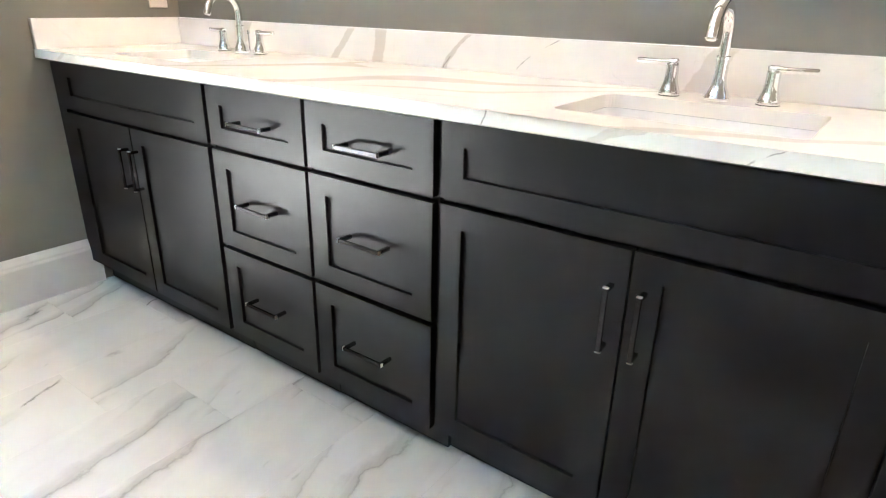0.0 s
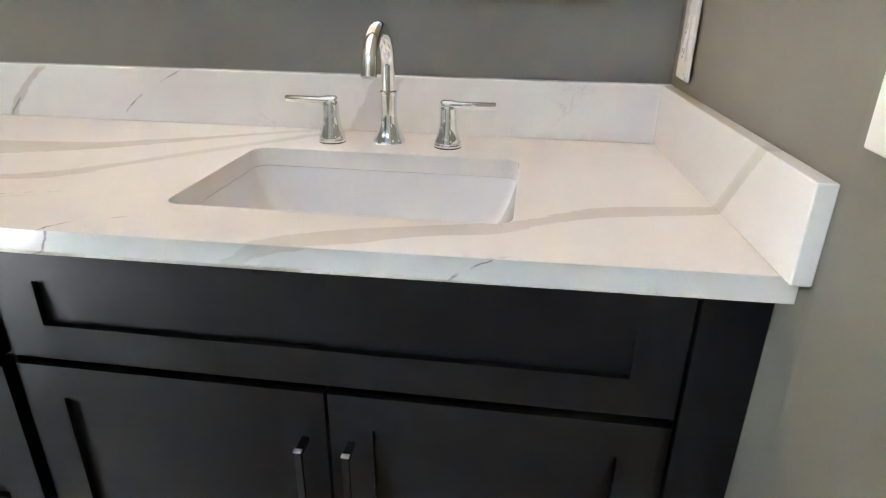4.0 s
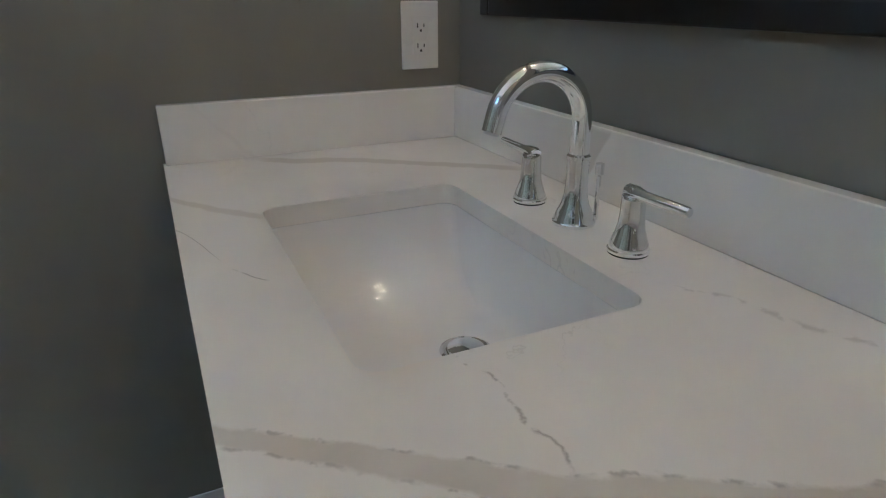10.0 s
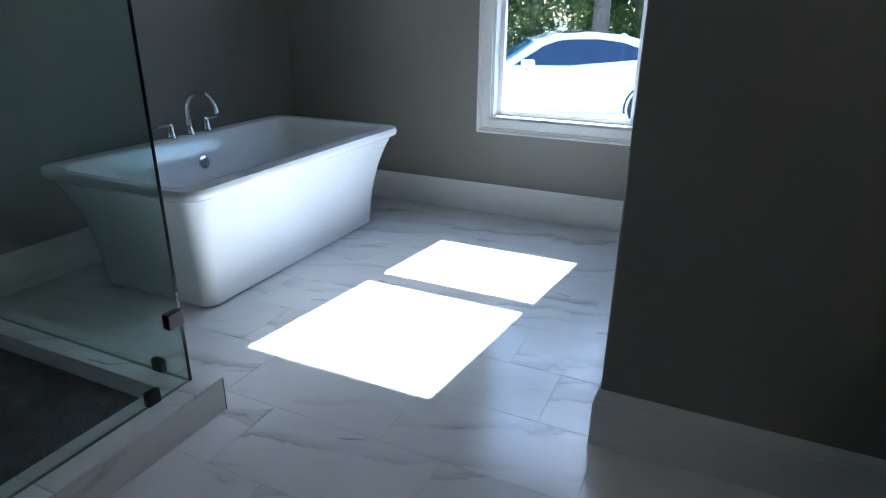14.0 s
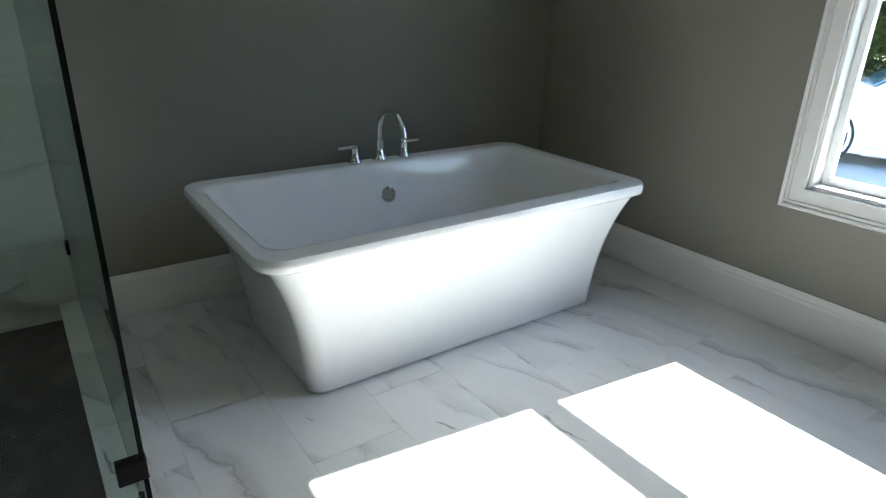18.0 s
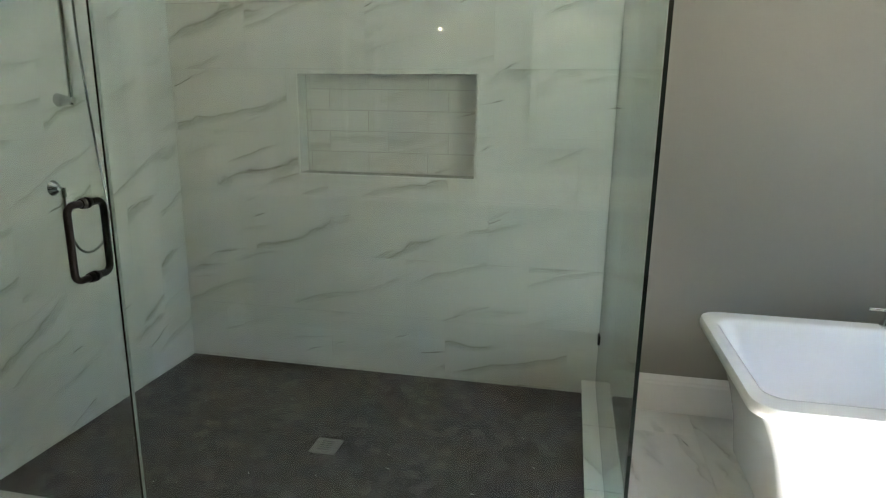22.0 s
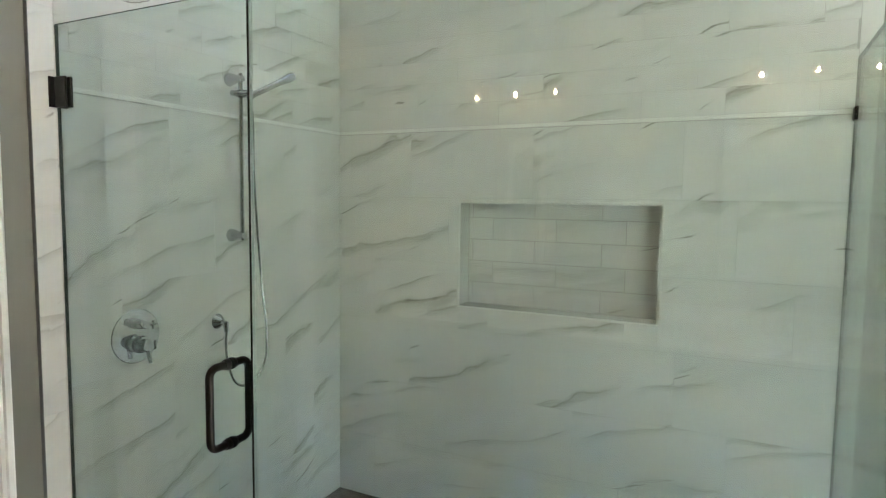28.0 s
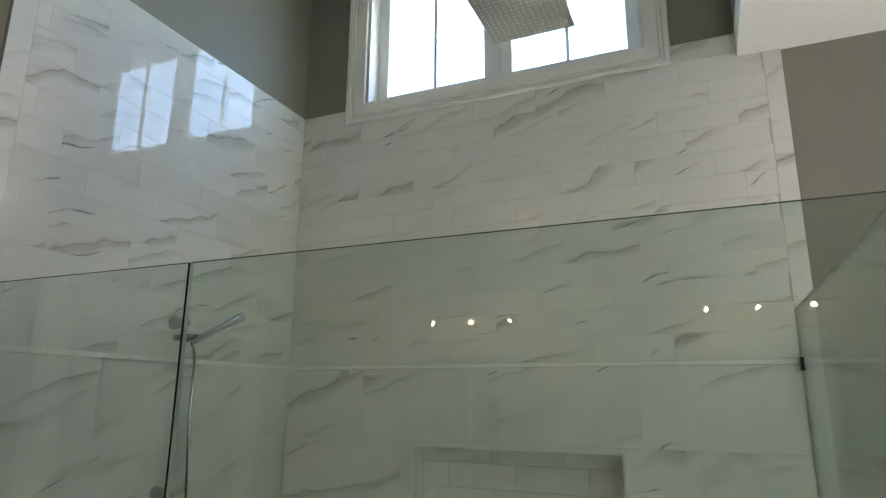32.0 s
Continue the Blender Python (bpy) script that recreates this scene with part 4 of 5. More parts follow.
def downlight(x, y):
    d = thing("recessed_light", "round recessed ceiling light with white trim", "ceiling light")
    part("trim_ring", lathe([(0.052, CEIL - 0.001), (0.056, CEIL - 0.006), (0.078, CEIL - 0.005), (0.082, CEIL - 0.001)], 32, Matrix.Translation((x, y, 0)), closed=True), M["white"], d, smooth=40)
    part("lens", lathe([(0.0, CEIL - 0.004), (0.052, CEIL - 0.004), (0.054, CEIL - 0.001)], 28, Matrix.Translation((x, y, 0)), closed=True), M["can"], d, "glowing frosted lens")
    return d


downlight(-0.06, -0.115)

# ---- outlets and switches ----
def outlet(cx, cz, wall, out, along, switch=0):
    """A cover plate on a wall: wall is the wall's place along out."""
    name = "light_switch" if switch else "wall_outlet"
    w = thing(name, "white four-gang rocker switch plate on the wall" if switch else "white double receptacle with screwless plate on the wall", "switch" if switch else "outlet")
    o, al = Vector(out), Vector(along)
    base = o * wall + al * cx + Vector((0, 0, cz))

    def slab(nm, a, b, d0, d1, z0, z1, mat, parent, bev=0.001):
        p, q = base + al * a + o * d0, base + al * b + o * d1
        return part(nm, box(min(p.x, q.x), max(p.x, q.x), min(p.y, q.y), max(p.y, q.y), cz + z0, cz + z1, bev, 2), mat, parent)

    half = 0.0375 if not switch else 0.105
    plate = slab("plate", -half, half, 0.0005, 0.006, -0.061, 0.061, M["plastic"], w, 0.002)
    n = switch or 1
    for k in range(n):
        off = (k - (n - 1) / 2) * 0.046
        slab("rocker" if switch else "receptacle", off - 0.0165, off + 0.0165, 0.006, 0.0085, -0.0335, 0.0335, M["plastic"], w, 0.0015)
        for e in (-1, 1):
            if switch:
                slab("screw", off - 0.003, off + 0.003, 0.006, 0.0072, e * 0.048 - 0.003, e * 0.048 + 0.003, M["plastic"], w, 0.0012)
            else:
                slab("slot", off - 0.0075, off - 0.0055, 0.0085, 0.0088, e * 0.018 - 0.004, e * 0.018 + 0.004, M["slot"], w, 0)
                slab("slot", off + 0.0055, off + 0.0075, 0.0085, 0.0088, e * 0.018 - 0.003, e * 0.018 + 0.003, M["slot"], w, 0)
                slab("slot", off - 0.002, off + 0.002, 0.0085, 0.0088, e * 0.018 - 0.011, e * 0.018 - 0.007, M["slot"], w, 0)
    return w


outlet(1.905, 1.101, STUB_E, (1, 0, 0), (0, 1, 0))
outlet(1.918, 1.084, -slant(1.918) + 0.001, (-1, 0, 0), (0, 1, 0))
outlet(1.288, 1.106, -0.676, (-1, 0, 0), (0, 1, 0), 4)
outlet(0.55, 0.40, -3.2, (-1, 0, 0), (0, 1, 0))

# ---- shower ----
tagged(part("floor_shower", box(-1.480, EAST, SOUTH, -0.612, -0.006, 0.0535), M["grout_dark"]), "raised shower base under a slate mosaic", "floor", "", "structure")


def mosaic():
    """Small uneven slate pebbles, cut flat, in one mesh."""
    bm = bmesh.new()
    step, x0, x1, y0, y1 = 0.052, -1.477, 0.638, -1.963, -0.613

    def corner(px, py):
        n = noise.noise_vector((px * 41.0, py * 41.0, 3.0))
        return min(max(px + n.x * 0.026, x0), x1), min(max(py + n.y * 0.026, y0), y1)

    r = step / math.sqrt(3)
    for j in range(int((y1 - y0) / (1.5 * r)) + 2):
        for i in range(int((x1 - x0) / step) + 2):
            cx, cy = x0 + (i + 0.5 * (j % 2)) * step, y0 + j * 1.5 * r
            if -0.515 < cx < -0.375 and -1.295 < cy < -1.155:
                continue
            ring = [corner(round(cx + r * math.sin(radians(60 * k)), 4), round(cy + r * math.cos(radians(60 * k)), 4)) for k in range(6)]
            mx, my = sum(p[0] for p in ring) / 6, sum(p[1] for p in ring) / 6
            if max(p[0] for p in ring) - min(p[0] for p in ring) < 0.008 or max(p[1] for p in ring) - min(p[1] for p in ring) < 0.008:
                continue
            z = 0.0545 + 0.0004 * noise.noise((cx * 50, cy * 50, 8.0))
            lo = [bm.verts.new((mx + (px - mx) * 0.994, my + (py - my) * 0.994, 0.050)) for px, py in ring]
            hi = [bm.verts.new((mx + (px - mx) * 0.990, my + (py - my) * 0.990, z)) for px, py in ring]
            bm.faces.new(hi)
            for k in range(6):
                bm.faces.new((lo[k], lo[(k + 1) % 6], hi[(k + 1) % 6], hi[k]))
    return bm


tagged(part("shower_mosaic", mosaic(), M["slate"]), "dark grey slate mosaic of small pieces", "floor tiles", "", "stuff")
d = thing("shower_drain", "square brushed steel drain set in the mosaic", "drain")
part("drain_frame", box(-0.50, -0.39, -1.28, -1.17, 0.048, 0.0585, 0.001), M["grate"], d)
part("drain_grate", box(-0.492, -0.398, -1.272, -1.178, 0.0585, 0.060, 0.0008), M["grate"], d)
for k in range(5):
    part("drain_slot", box(-0.470, -0.420, -1.256 + k * 0.015, -1.253 + k * 0.015, 0.060, 0.0603), M["toe"], d)

def crumbs():
    """A few pale flakes of dry grout left on the mosaic."""
    rng = random.Random(5)
    bm = bmesh.new()
    for _ in range(26):
        cx, cy = rng.uniform(-1.35, 0.45), rng.uniform(-1.8, -0.7)
        L, w = rng.uniform(0.004, 0.016), rng.uniform(0.0015, 0.003)
        own = box(-L / 2, L / 2, -w / 2, w / 2, 0, 0.0012)
        own.transform(Matrix.Translation((cx, cy, 0.0549)) @ pose(0, 0, 0, 0, 0, rng.uniform(0, 180)))
        joined(bm, own)
    return bm


tagged(part("grout_crumbs", crumbs(), M["grout"]), "pale crumbs of dry grout scattered on the slate", "debris", "", "stuff")

# curb of tile slabs on both open sides
curb = thing("shower_curb", "low marble-look tiled curb round the shower", "curb", kind="structure")
E1 = TILE_E - 0.001
for k in range(4):
    a, b = -1.607 + k * 0.562, min(-1.607 + (k + 1) * 0.562 - 0.002, E1)
    part("curb_top", box(a, b, -0.612, -0.468, CURB - 0.012, CURB, 0.0015), M["floor_marble"], curb)
    part("curb_face", box(a + 0.001, b, -0.479, -0.469, 0, CURB - 0.012, 0.001), M["wall_marble"], curb)
for k in range(3):
    a, b = SOUTH + k * 0.456, min(SOUTH + (k + 1) * 0.456 - 0.002, -0.614)
    part("curb_top", box(-1.607, -1.475, a, b, CURB - 0.012, CURB, 0.0015), M["floor_marble"], curb)
    part("curb_face", box(-1.606, -1.596, a, b, 0, CURB - 0.012, 0.001), M["wall_marble_e"], curb)
    part("curb_face", box(-1.486, -1.476, a, b, 0.05, CURB - 0.012, 0.001), M["wall_marble_e"], curb)
part("curb_face", box(-1.606, -1.596, -0.614, -0.48, 0, CURB - 0.012, 0.001), M["wall_marble_e"], curb)
part("edge_trim", box(-1.6075, -1.6055, -0.4695, -0.4675, 0.0, CURB - 0.001), M["seal"], curb, "thin dark metal corner edge")
part("curb_core", box(-1.595, EAST, -0.600, -0.48, -0.005, CURB - 0.013), M["grout"], curb)
part("curb_core", box(-1.595, -1.487, SOUTH, -0.601, -0.005, CURB - 0.013), M["grout"], curb)
part("curb_face", box(-1.474, E1, -0.611, -0.602, 0.05, CURB - 0.012, 0.001), M["wall_marble"], curb)

# glass: hinged door, fixed front panel, fixed return panel
GT = 0.005
enclosure = thing("glass_screen", "clear fixed shower glass on the curb", "shower glass")
GAP = -0.124


def pane_part(name, parent, x0, x1, y0, y1, z0, z1):
    return part(name, box(x0, x1, y0, y1, z0, z1), M["shower_glass"], parent, "clear slightly green glass")


pane_part("glass_panel", enclosure, GLASS_X + 0.006, GAP - 0.006, GLASS_Y - GT, GLASS_Y + GT, CURB, GLASS_TOP)
part("glass_edge", box(GAP - 0.0060, GAP - 0.0046, GLASS_Y - GT, GLASS_Y + GT, CURB, GLASS_TOP), M["pale_edge"], enclosure, "pale polished glass edge")
part("glass_edge", box(GLASS_X + 0.006, GAP - 0.006, GLASS_Y + GT - 0.003, GLASS_Y + GT, GLASS_TOP, GLASS_TOP + 0.0015), M["top_edge"], enclosure)
ret = thing("glass_screen", "clear fixed return panel beside the bathtub", "shower glass")
pane_part("glass_panel", ret, GLASS_X - GT, GLASS_X + GT, SOUTH + 0.014, GLASS_Y + GT, CURB, GLASS_TOP)
part("glass_edge", box(GLASS_X - GT, GLASS_X + GT, GLASS_Y + GT, GLASS_Y + GT + 0.0025, CURB, GLASS_TOP), M["glass_edge"], ret, "dark polished glass edge")
part("glass_edge", box(GLASS_X - GT, GLASS_X + GT, SOUTH + 0.014, GLASS_Y + GT, GLASS_TOP, GLASS_TOP + 0.002), M["top_edge"], ret)
part("glass_edge", box(GLASS_X - GT, GLASS_X + GT, SOUTH + 0.0125, SOUTH + 0.014, CURB, GLASS_TOP), M["glass_edge"], ret)


part("sealant", box(GLASS_X - 0.0055, GLASS_X + 0.0055, TILE_S + 0.002, GLASS_Y - GT, CURB, CURB + 0.0015), M["seal"], ret, "thin bead of grey sealant")
part("sealant", box(GLASS_X - GT, GAP - 0.008, GLASS_Y - 0.0055, GLASS_Y + 0.0055, CURB, CURB + 0.0015), M["seal"], enclosure, "thin bead of grey sealant")


def clip(parent, x0, x1, y0, y1, z0, z1):
    part("glass_clip", box(x0, x1, y0, y1, z0, z1, 0.002), M["black"], parent, "small black glass clip")


for z in (0.35, 1.895):
    clip(ret, GLASS_X - 0.011, GLASS_X + 0.011, TILE_S, TILE_S + 0.045, z - 0.023, z + 0.023)
clip(ret, GLASS_X - 0.011, GLASS_X + 0.011, -0.70, -0.655, CURB, CURB + 0.045)
clip(enclosure, GLASS_X + 0.115, GLASS_X + 0.16, GLASS_Y - 0.011, GLASS_Y + 0.011, CURB, CURB + 0.045)
clip(enclosure, GLASS_X - 0.008, GLASS_X + 0.05, GLASS_Y - 0.014, GLASS_Y + 0.014, 0.325, 0.375)
clip(enclosure, GLASS_X - 0.008, GLASS_X + 0.05, GLASS_Y - 0.014, GLASS_Y + 0.014, 1.80, 1.85)

sdoor = thing("shower_door", "clear hinged shower door with a bronze pull", "shower door")
leaf = pane_part("door_glass", sdoor, GAP + 0.0025, TILE_E - 0.006, GLASS_Y - GT, GLASS_Y + GT, CURB + 0.010, GLASS_TOP)
part("glass_edge", box(GAP - 0.0015, GAP + 0.0025, GLASS_Y - GT, GLASS_Y + GT, CURB + 0.010, GLASS_TOP), M["glass_edge"], sdoor, "dark polished glass edge")
part("glass_edge", box(GAP + 0.0025, TILE_E - 0.006, GLASS_Y + GT - 0.003, GLASS_Y + GT, GLASS_TOP, GLASS_TOP + 0.0015), M["top_edge"], sdoor)
part("glass_edge", box(TILE_E - 0.006, TILE_E - 0.0045, GLASS_Y - GT, GLASS_Y + GT, CURB + 0.01, GLASS_TOP), M["top_edge"], sdoor)
for z in (0.355, 1.888):
    h = part("hinge", box(TILE_E - 0.056, TILE_E - 0.006, GLASS_Y + GT, GLASS_Y + GT + 0.008, z - 0.045, z + 0.045, 0.002), M["black"], sdoor, "square black glass hinge")
    part("hinge_plate", box(TILE_E - 0.056, TILE_E - 0.006, GLASS_Y - GT - 0.008, GLASS_Y - GT, z - 0.045, z + 0.045, 0.002), M["black"], h)
    part("wall_leaf", box(TILE_E - 0.007, TILE_E - 0.0004, GLASS_Y - 0.028, GLASS_Y + 0.028, z - 0.045, z + 0.045, 0.0015), M["black"], h)
    part("knuckle", tube([(TILE_E - 0.010, GLASS_Y, z - 0.045), (TILE_E - 0.010, GLASS_Y, z + 0.045)], 0.0085, 14), M["black"], h, smooth=40)


def d_pull(side):
    """A round D-shaped pull on one face of the glass."""
    x, za, zb, reach, r = GAP + 0.082, 0.938, 1.150, 0.062, 0.024
    y0 = GLASS_Y + side * GT
    o = Vector((0, side, 0))
    up = Vector((0, 0, 1))
    pts = [Vector((x, y0, zb)), Vector((x, y0 + side * (reach - r), zb))] + arc((x, y0 + side * (reach - r), zb - r), up, o, r, 0, 90, 6)
    pts += arc((x, y0 + side * (reach - r), za + r), o, -up, r, 0, 90, 6) + [Vector((x, y0, za))]
    bm = tube(pts, 0.0105, 16)
    for z in (za, zb):
        tube([(x, y0, z), (x, y0 + side * 0.004, z), (x, y0 + side * 0.012, z)], [0.016, 0.016, 0.0135], 18, bm=bm)
    return bm


part("pull", d_pull(1), M["bronze"], sdoor, "dark bronze D-shaped pull", smooth=45)
part("pull", d_pull(-1), M["bronze"], sdoor, "dark bronze D-shaped pull", smooth=45)

# fittings on the east shower wall
R90 = pose(0, 0, 0, 0, -90)
v = thing("shower_valve", "round chrome shower valve plate with two lever controls", "shower valve")
at = Matrix.Translation((TILE_E, -0.786, 1.10)) @ R90
part("escutcheon", lathe([(0.0, 0.0), (0.092, 0.0), (0.094, 0.003), (0.091, 0.006), (0.0, 0.007)], 40, at, closed=True), M["chrome_wet"], v, smooth=30)
for dz, r, L in ((0.044, 0.017, 0.056), (-0.026, 0.027, 0.064)):
    a = Matrix.Translation((TILE_E, -0.786, 1.10 + dz)) @ R90
    k = part("control", lathe([(r * 1.15, 0.006), (r * 1.15, 0.010), (r, 0.012), (r, L * 0.6), (r * 0.8, L * 0.62), (r * 0.8, L), (r * 0.7, L + 0.003)], 28, a), M["chrome_wet"], v, smooth=40)
    if dz < 0:
        part("control_ring", lathe([(r, L * 0.30), (r * 1.12, L * 0.32), (r * 1.12, L * 0.46), (r, L * 0.48)], 28, a), M["black"], v, "black grip ring", smooth=40)
    xe = TILE_E - L + 0.008
    part("lever", tube([(xe, -0.786, 1.10 + dz), (xe - 0.004, -0.786 - (0.045 if dz > 0 else 0.012), 1.10 + dz - (0.0 if dz > 0 else 0.062))], 0.006 if dz > 0 else 0.0075, 12), M["chrome_wet"], k, smooth=40)
    part("pin", tube([(xe - 0.005, -0.786 - 0.03, 1.10 + dz - 0.018), (xe - 0.005, -0.786 - 0.03, 1.10 + dz + 0.012)], 0.004, 10), M["chrome_wet"], k, smooth=40)

hs = thing("hand_shower", "chrome hand shower on a slide bar with hose", "hand shower")
BY, BX = -1.230, TILE_E - 0.062
part("slide_bar", tube([(BX, BY, 1.41), (BX, BY, 2.065)], 0.0085, 16), M["chrome_wet"], hs, smooth=40)
for z in (1.428, 2.045):
    part("bar_bracket", lathe([(0.026, 0.0), (0.027, 0.004), (0.020, 0.03), (0.014, 0.05), (0.013, 0.072)], 24, Matrix.Translation((TILE_E, BY, z)) @ R90), M["chrome_wet"], hs, smooth=40)
part("slider", tube([(BX + 0.004, BY + 0.02, 1.985), (BX, BY, 1.985), (BX - 0.05, BY - 0.012, 1.99)], [0.013, 0.017, 0.012], 16), M["chrome_wet"], hs, smooth=45)
part("slider_knob", tube([(BX, BY + 0.02, 1.985), (BX, BY + 0.045, 1.983)], [0.009, 0.011], 14), M["chrome_wet"], hs, smooth=45)
part("hand_piece", tube([(BX - 0.05, BY + 0.01, 1.965), (BX - 0.055, BY - 0.02, 1.985), (BX - 0.06, BY - 0.16, 2.055), (BX - 0.06, BY - 0.20, 2.075), (BX - 0.06, BY - 0.235, 2.09)], [0.011, 0.012, 0.013, 0.019, 0.018], 18), M["chrome_wet"], hs, smooth=45)
EY, EZ = -1.150, 1.088
hose = [(BX - 0.05, BY + 0.01, 1.965), (BX - 0.02, -1.272, 1.90), (BX, -1.298, 1.64), (BX + 0.01, -1.343, 1.231), (BX + 0.015, -1.375, 1.02), (BX + 0.018, -1.372, 0.90), (BX + 0.02, -1.335, 0.836), (BX + 0.02, -1.265, 0.806), (BX + 0.02, -1.20, 0.832), (BX + 0.018, -1.160, 0.915), (TILE_E - 0.049, EY + 0.004, 1.0), (TILE_E - 0.048, EY, 1.055)]


def smooth_path(points, n=6):
    out, p = [], [Vector(q) for q in points]
    for k in range(len(p) - 1):
        a, b, c, e = p[max(k - 1, 0)], p[k], p[k + 1], p[min(k + 2, len(p) - 1)]
        for j in range(n):
            t = j / n
            out.append(0.5 * ((2 * b) + (c - a) * t + (2 * a - 5 * b + 4 * c - e) * t * t + (3 * b - a - 3 * c + e) * t ** 3))
    return out + [p[-1]]


part("hose", tube(smooth_path(hose), 0.0058, 10), M["chrome_wet"], hs, "flexible metal hose", smooth=60)
part("outlet_elbow", lathe([(0.030, 0.0), (0.031, 0.003), (0.024, 0.014), (0.016, 0.024), (0.012, 0.03)], 26, Matrix.Translation((TILE_E, EY, EZ)) @ R90), M["chrome_wet"], hs, smooth=40)
part("elbow_spout", tube([(TILE_E - 0.02, EY, EZ), (TILE_E - 0.045, EY, EZ - 0.004), (TILE_E - 0.048, EY, EZ - 0.035)], [0.012, 0.0125, 0.0095], 14), M["chrome_wet"], hs, smooth=45)

rain = thing("rain_shower_head", "square brushed steel rain shower head hung from the ceiling", "shower head")
RC = (-0.765, -1.26, 3.05)
part("plate", box(RC[0] - 0.15, RC[0] + 0.15, RC[1] - 0.15, RC[1] + 0.15, RC[2], RC[2] + 0.009, 0.003), M["steel"], rain)
part("ball_joint", lathe([(0.022, RC[2] + 0.009), (0.024, RC[2] + 0.02), (0.016, RC[2] + 0.045), (0.012, RC[2] + 0.05)], 20, Matrix.Translation((RC[0], RC[1], 0))), M["chrome"], rain, smooth=40)
part("ceiling_arm", tube([(RC[0], RC[1], RC[2] + 0.045), (RC[0], RC[1], SHAFT - 0.002)], 0.011, 16), M["chrome"], rain, smooth=40)
part("ceiling_flange", lathe([(0.03, SHAFT - 0.012), (0.032, SHAFT - 0.001)], 24, Matrix.Translation((RC[0], RC[1], 0))), M["chrome"], rain, smooth=40)
nz = bmesh.new()
for i in range(14):
    for j in range(14):
        lathe([(0.0036, -0.0035), (0.0042, 0.0)], 6, Matrix.Translation((RC[0] - 0.13 + i * 0.02, RC[1] - 0.13 + j * 0.02, RC[2])), bm=nz)
part("nozzle_grid", nz, M["plastic"], rain, "pale rubber nozzles")

# ---- bathtub ----
def tub():
    t = thing("bathtub", "white acrylic freestanding bathtub with flared rim on the tile floor", "bathtub")
    # x0, x1, y0, y1 of the plan at each height, outside and in
    foot, lip = (-3.462, -2.112, -1.700, -1.031), (-3.515, -1.921, -1.742, -0.850)
    H = 0.594
    rings = []

    def ring(rect, z, r):
        rings.append([(x, y, z) for x, y in round_rect(*rect, r, 8)])

    def between(k, grow=0.0):
        return tuple(f + (l - f) * k + s * grow for f, l, s in zip(foot, lip, (-1, 1, -1, 1)))

    ring(between(0, -0.012), 0.001, 0.045)
    ring(foot, 0.010, 0.055)
    for k in range(1, 11):
        s = k / 10
        ring(between(0.80 * (0.30 * s + 0.70 * s ** 2.6)), 0.01 + 0.535 * s, 0.055 + 0.02 * s)
    for k, z in ((0.92, 0.548), (0.985, 0.556), (1.0, 0.570), (1.0, 0.582), (0.97, 0.594), (0.90, H)):
        ring(between(k), z, 0.085)
    inner = (-3.445, -1.985, -1.655, -0.952)
    for grow, z, r in ((0.026, H, 0.080), (0.014, H - 0.0015, 0.078), (0.006, H - 0.006, 0.076), (0.001, H - 0.014, 0.075), (-0.004, H - 0.028, 0.075), (-0.010, H - 0.055, 0.076), (-0.022, 0.47, 0.08), (-0.05, 0.32, 0.09), (-0.085, 0.20, 0.10), (-0.13, 0.155, 0.11), (-0.2, 0.145, 0.10)):
        rings.append([(x, y, z) for x, y in round_rect(inner[0] - grow * 1.6, inner[1] + grow * 1.6, inner[2] - grow, inner[3] + grow, r, 8)])
    part("shell", loft(rings, cap_first=True), M["acrylic"], t, smooth=45)
    at = Matrix.Translation((-2.753, -1.634, 0.455)) @ pose(0, 0, 0, -82)
    part("overflow", lathe([(0.0, -0.004), (0.032, -0.004), (0.036, 0.003), (0.033, 0.008), (0.024, 0.009), (0.022, 0.006), (0.0, 0.006)], 30, at, closed=True), M["chrome"], t, "round chrome overflow plate", smooth=40)
    part("drain", lathe([(0.0, 0.145), (0.035, 0.145), (0.036, 0.148), (0.02, 0.150), (0.0, 0.150)], 28, Matrix.Translation((-2.753, -1.30, 0)), closed=True), M["chrome"], t, smooth=40)
    return t


tub()
faucet(-2.756, -1.712, 0.593, 0.243, "polished chrome deck faucet with tall arched spout on the tub rim", reach=0.215, rise=0.226, face=1, scale=1.2, group="tub faucet")

# ---- outside ----
GROUND = -0.745
solid("ground", box(-140, 120, -120, 120, GROUND - 0.3, GROUND), M["soil"], "lawn and bare soil round the house", "ground")
solid("driveway", box(-17, -5.2, -40, 40, GROUND, GROUND + 0.012), M["concrete"], "pale concrete driveway", "driveway")
solid("foundation", box(WEST - T + 0.002, EAST + T, SOUTH - T + 0.002, NORTH + T, GROUND, -0.1), M["concrete"], "concrete foundation of the house", "foundation")
bm = box(WEST - 0.3, 4.0, SOUTH - 0.3, -0.3, SHAFT + 0.1, SHAFT + 0.3)
box(WEST - 0.3, 4.0, -0.3, NORTH + 0.3, CEIL + 0.13, CEIL + 0.35, bm=bm)
solid("roof", bm, M["bark"], "dark flat roof slab above the rooms", "roof")


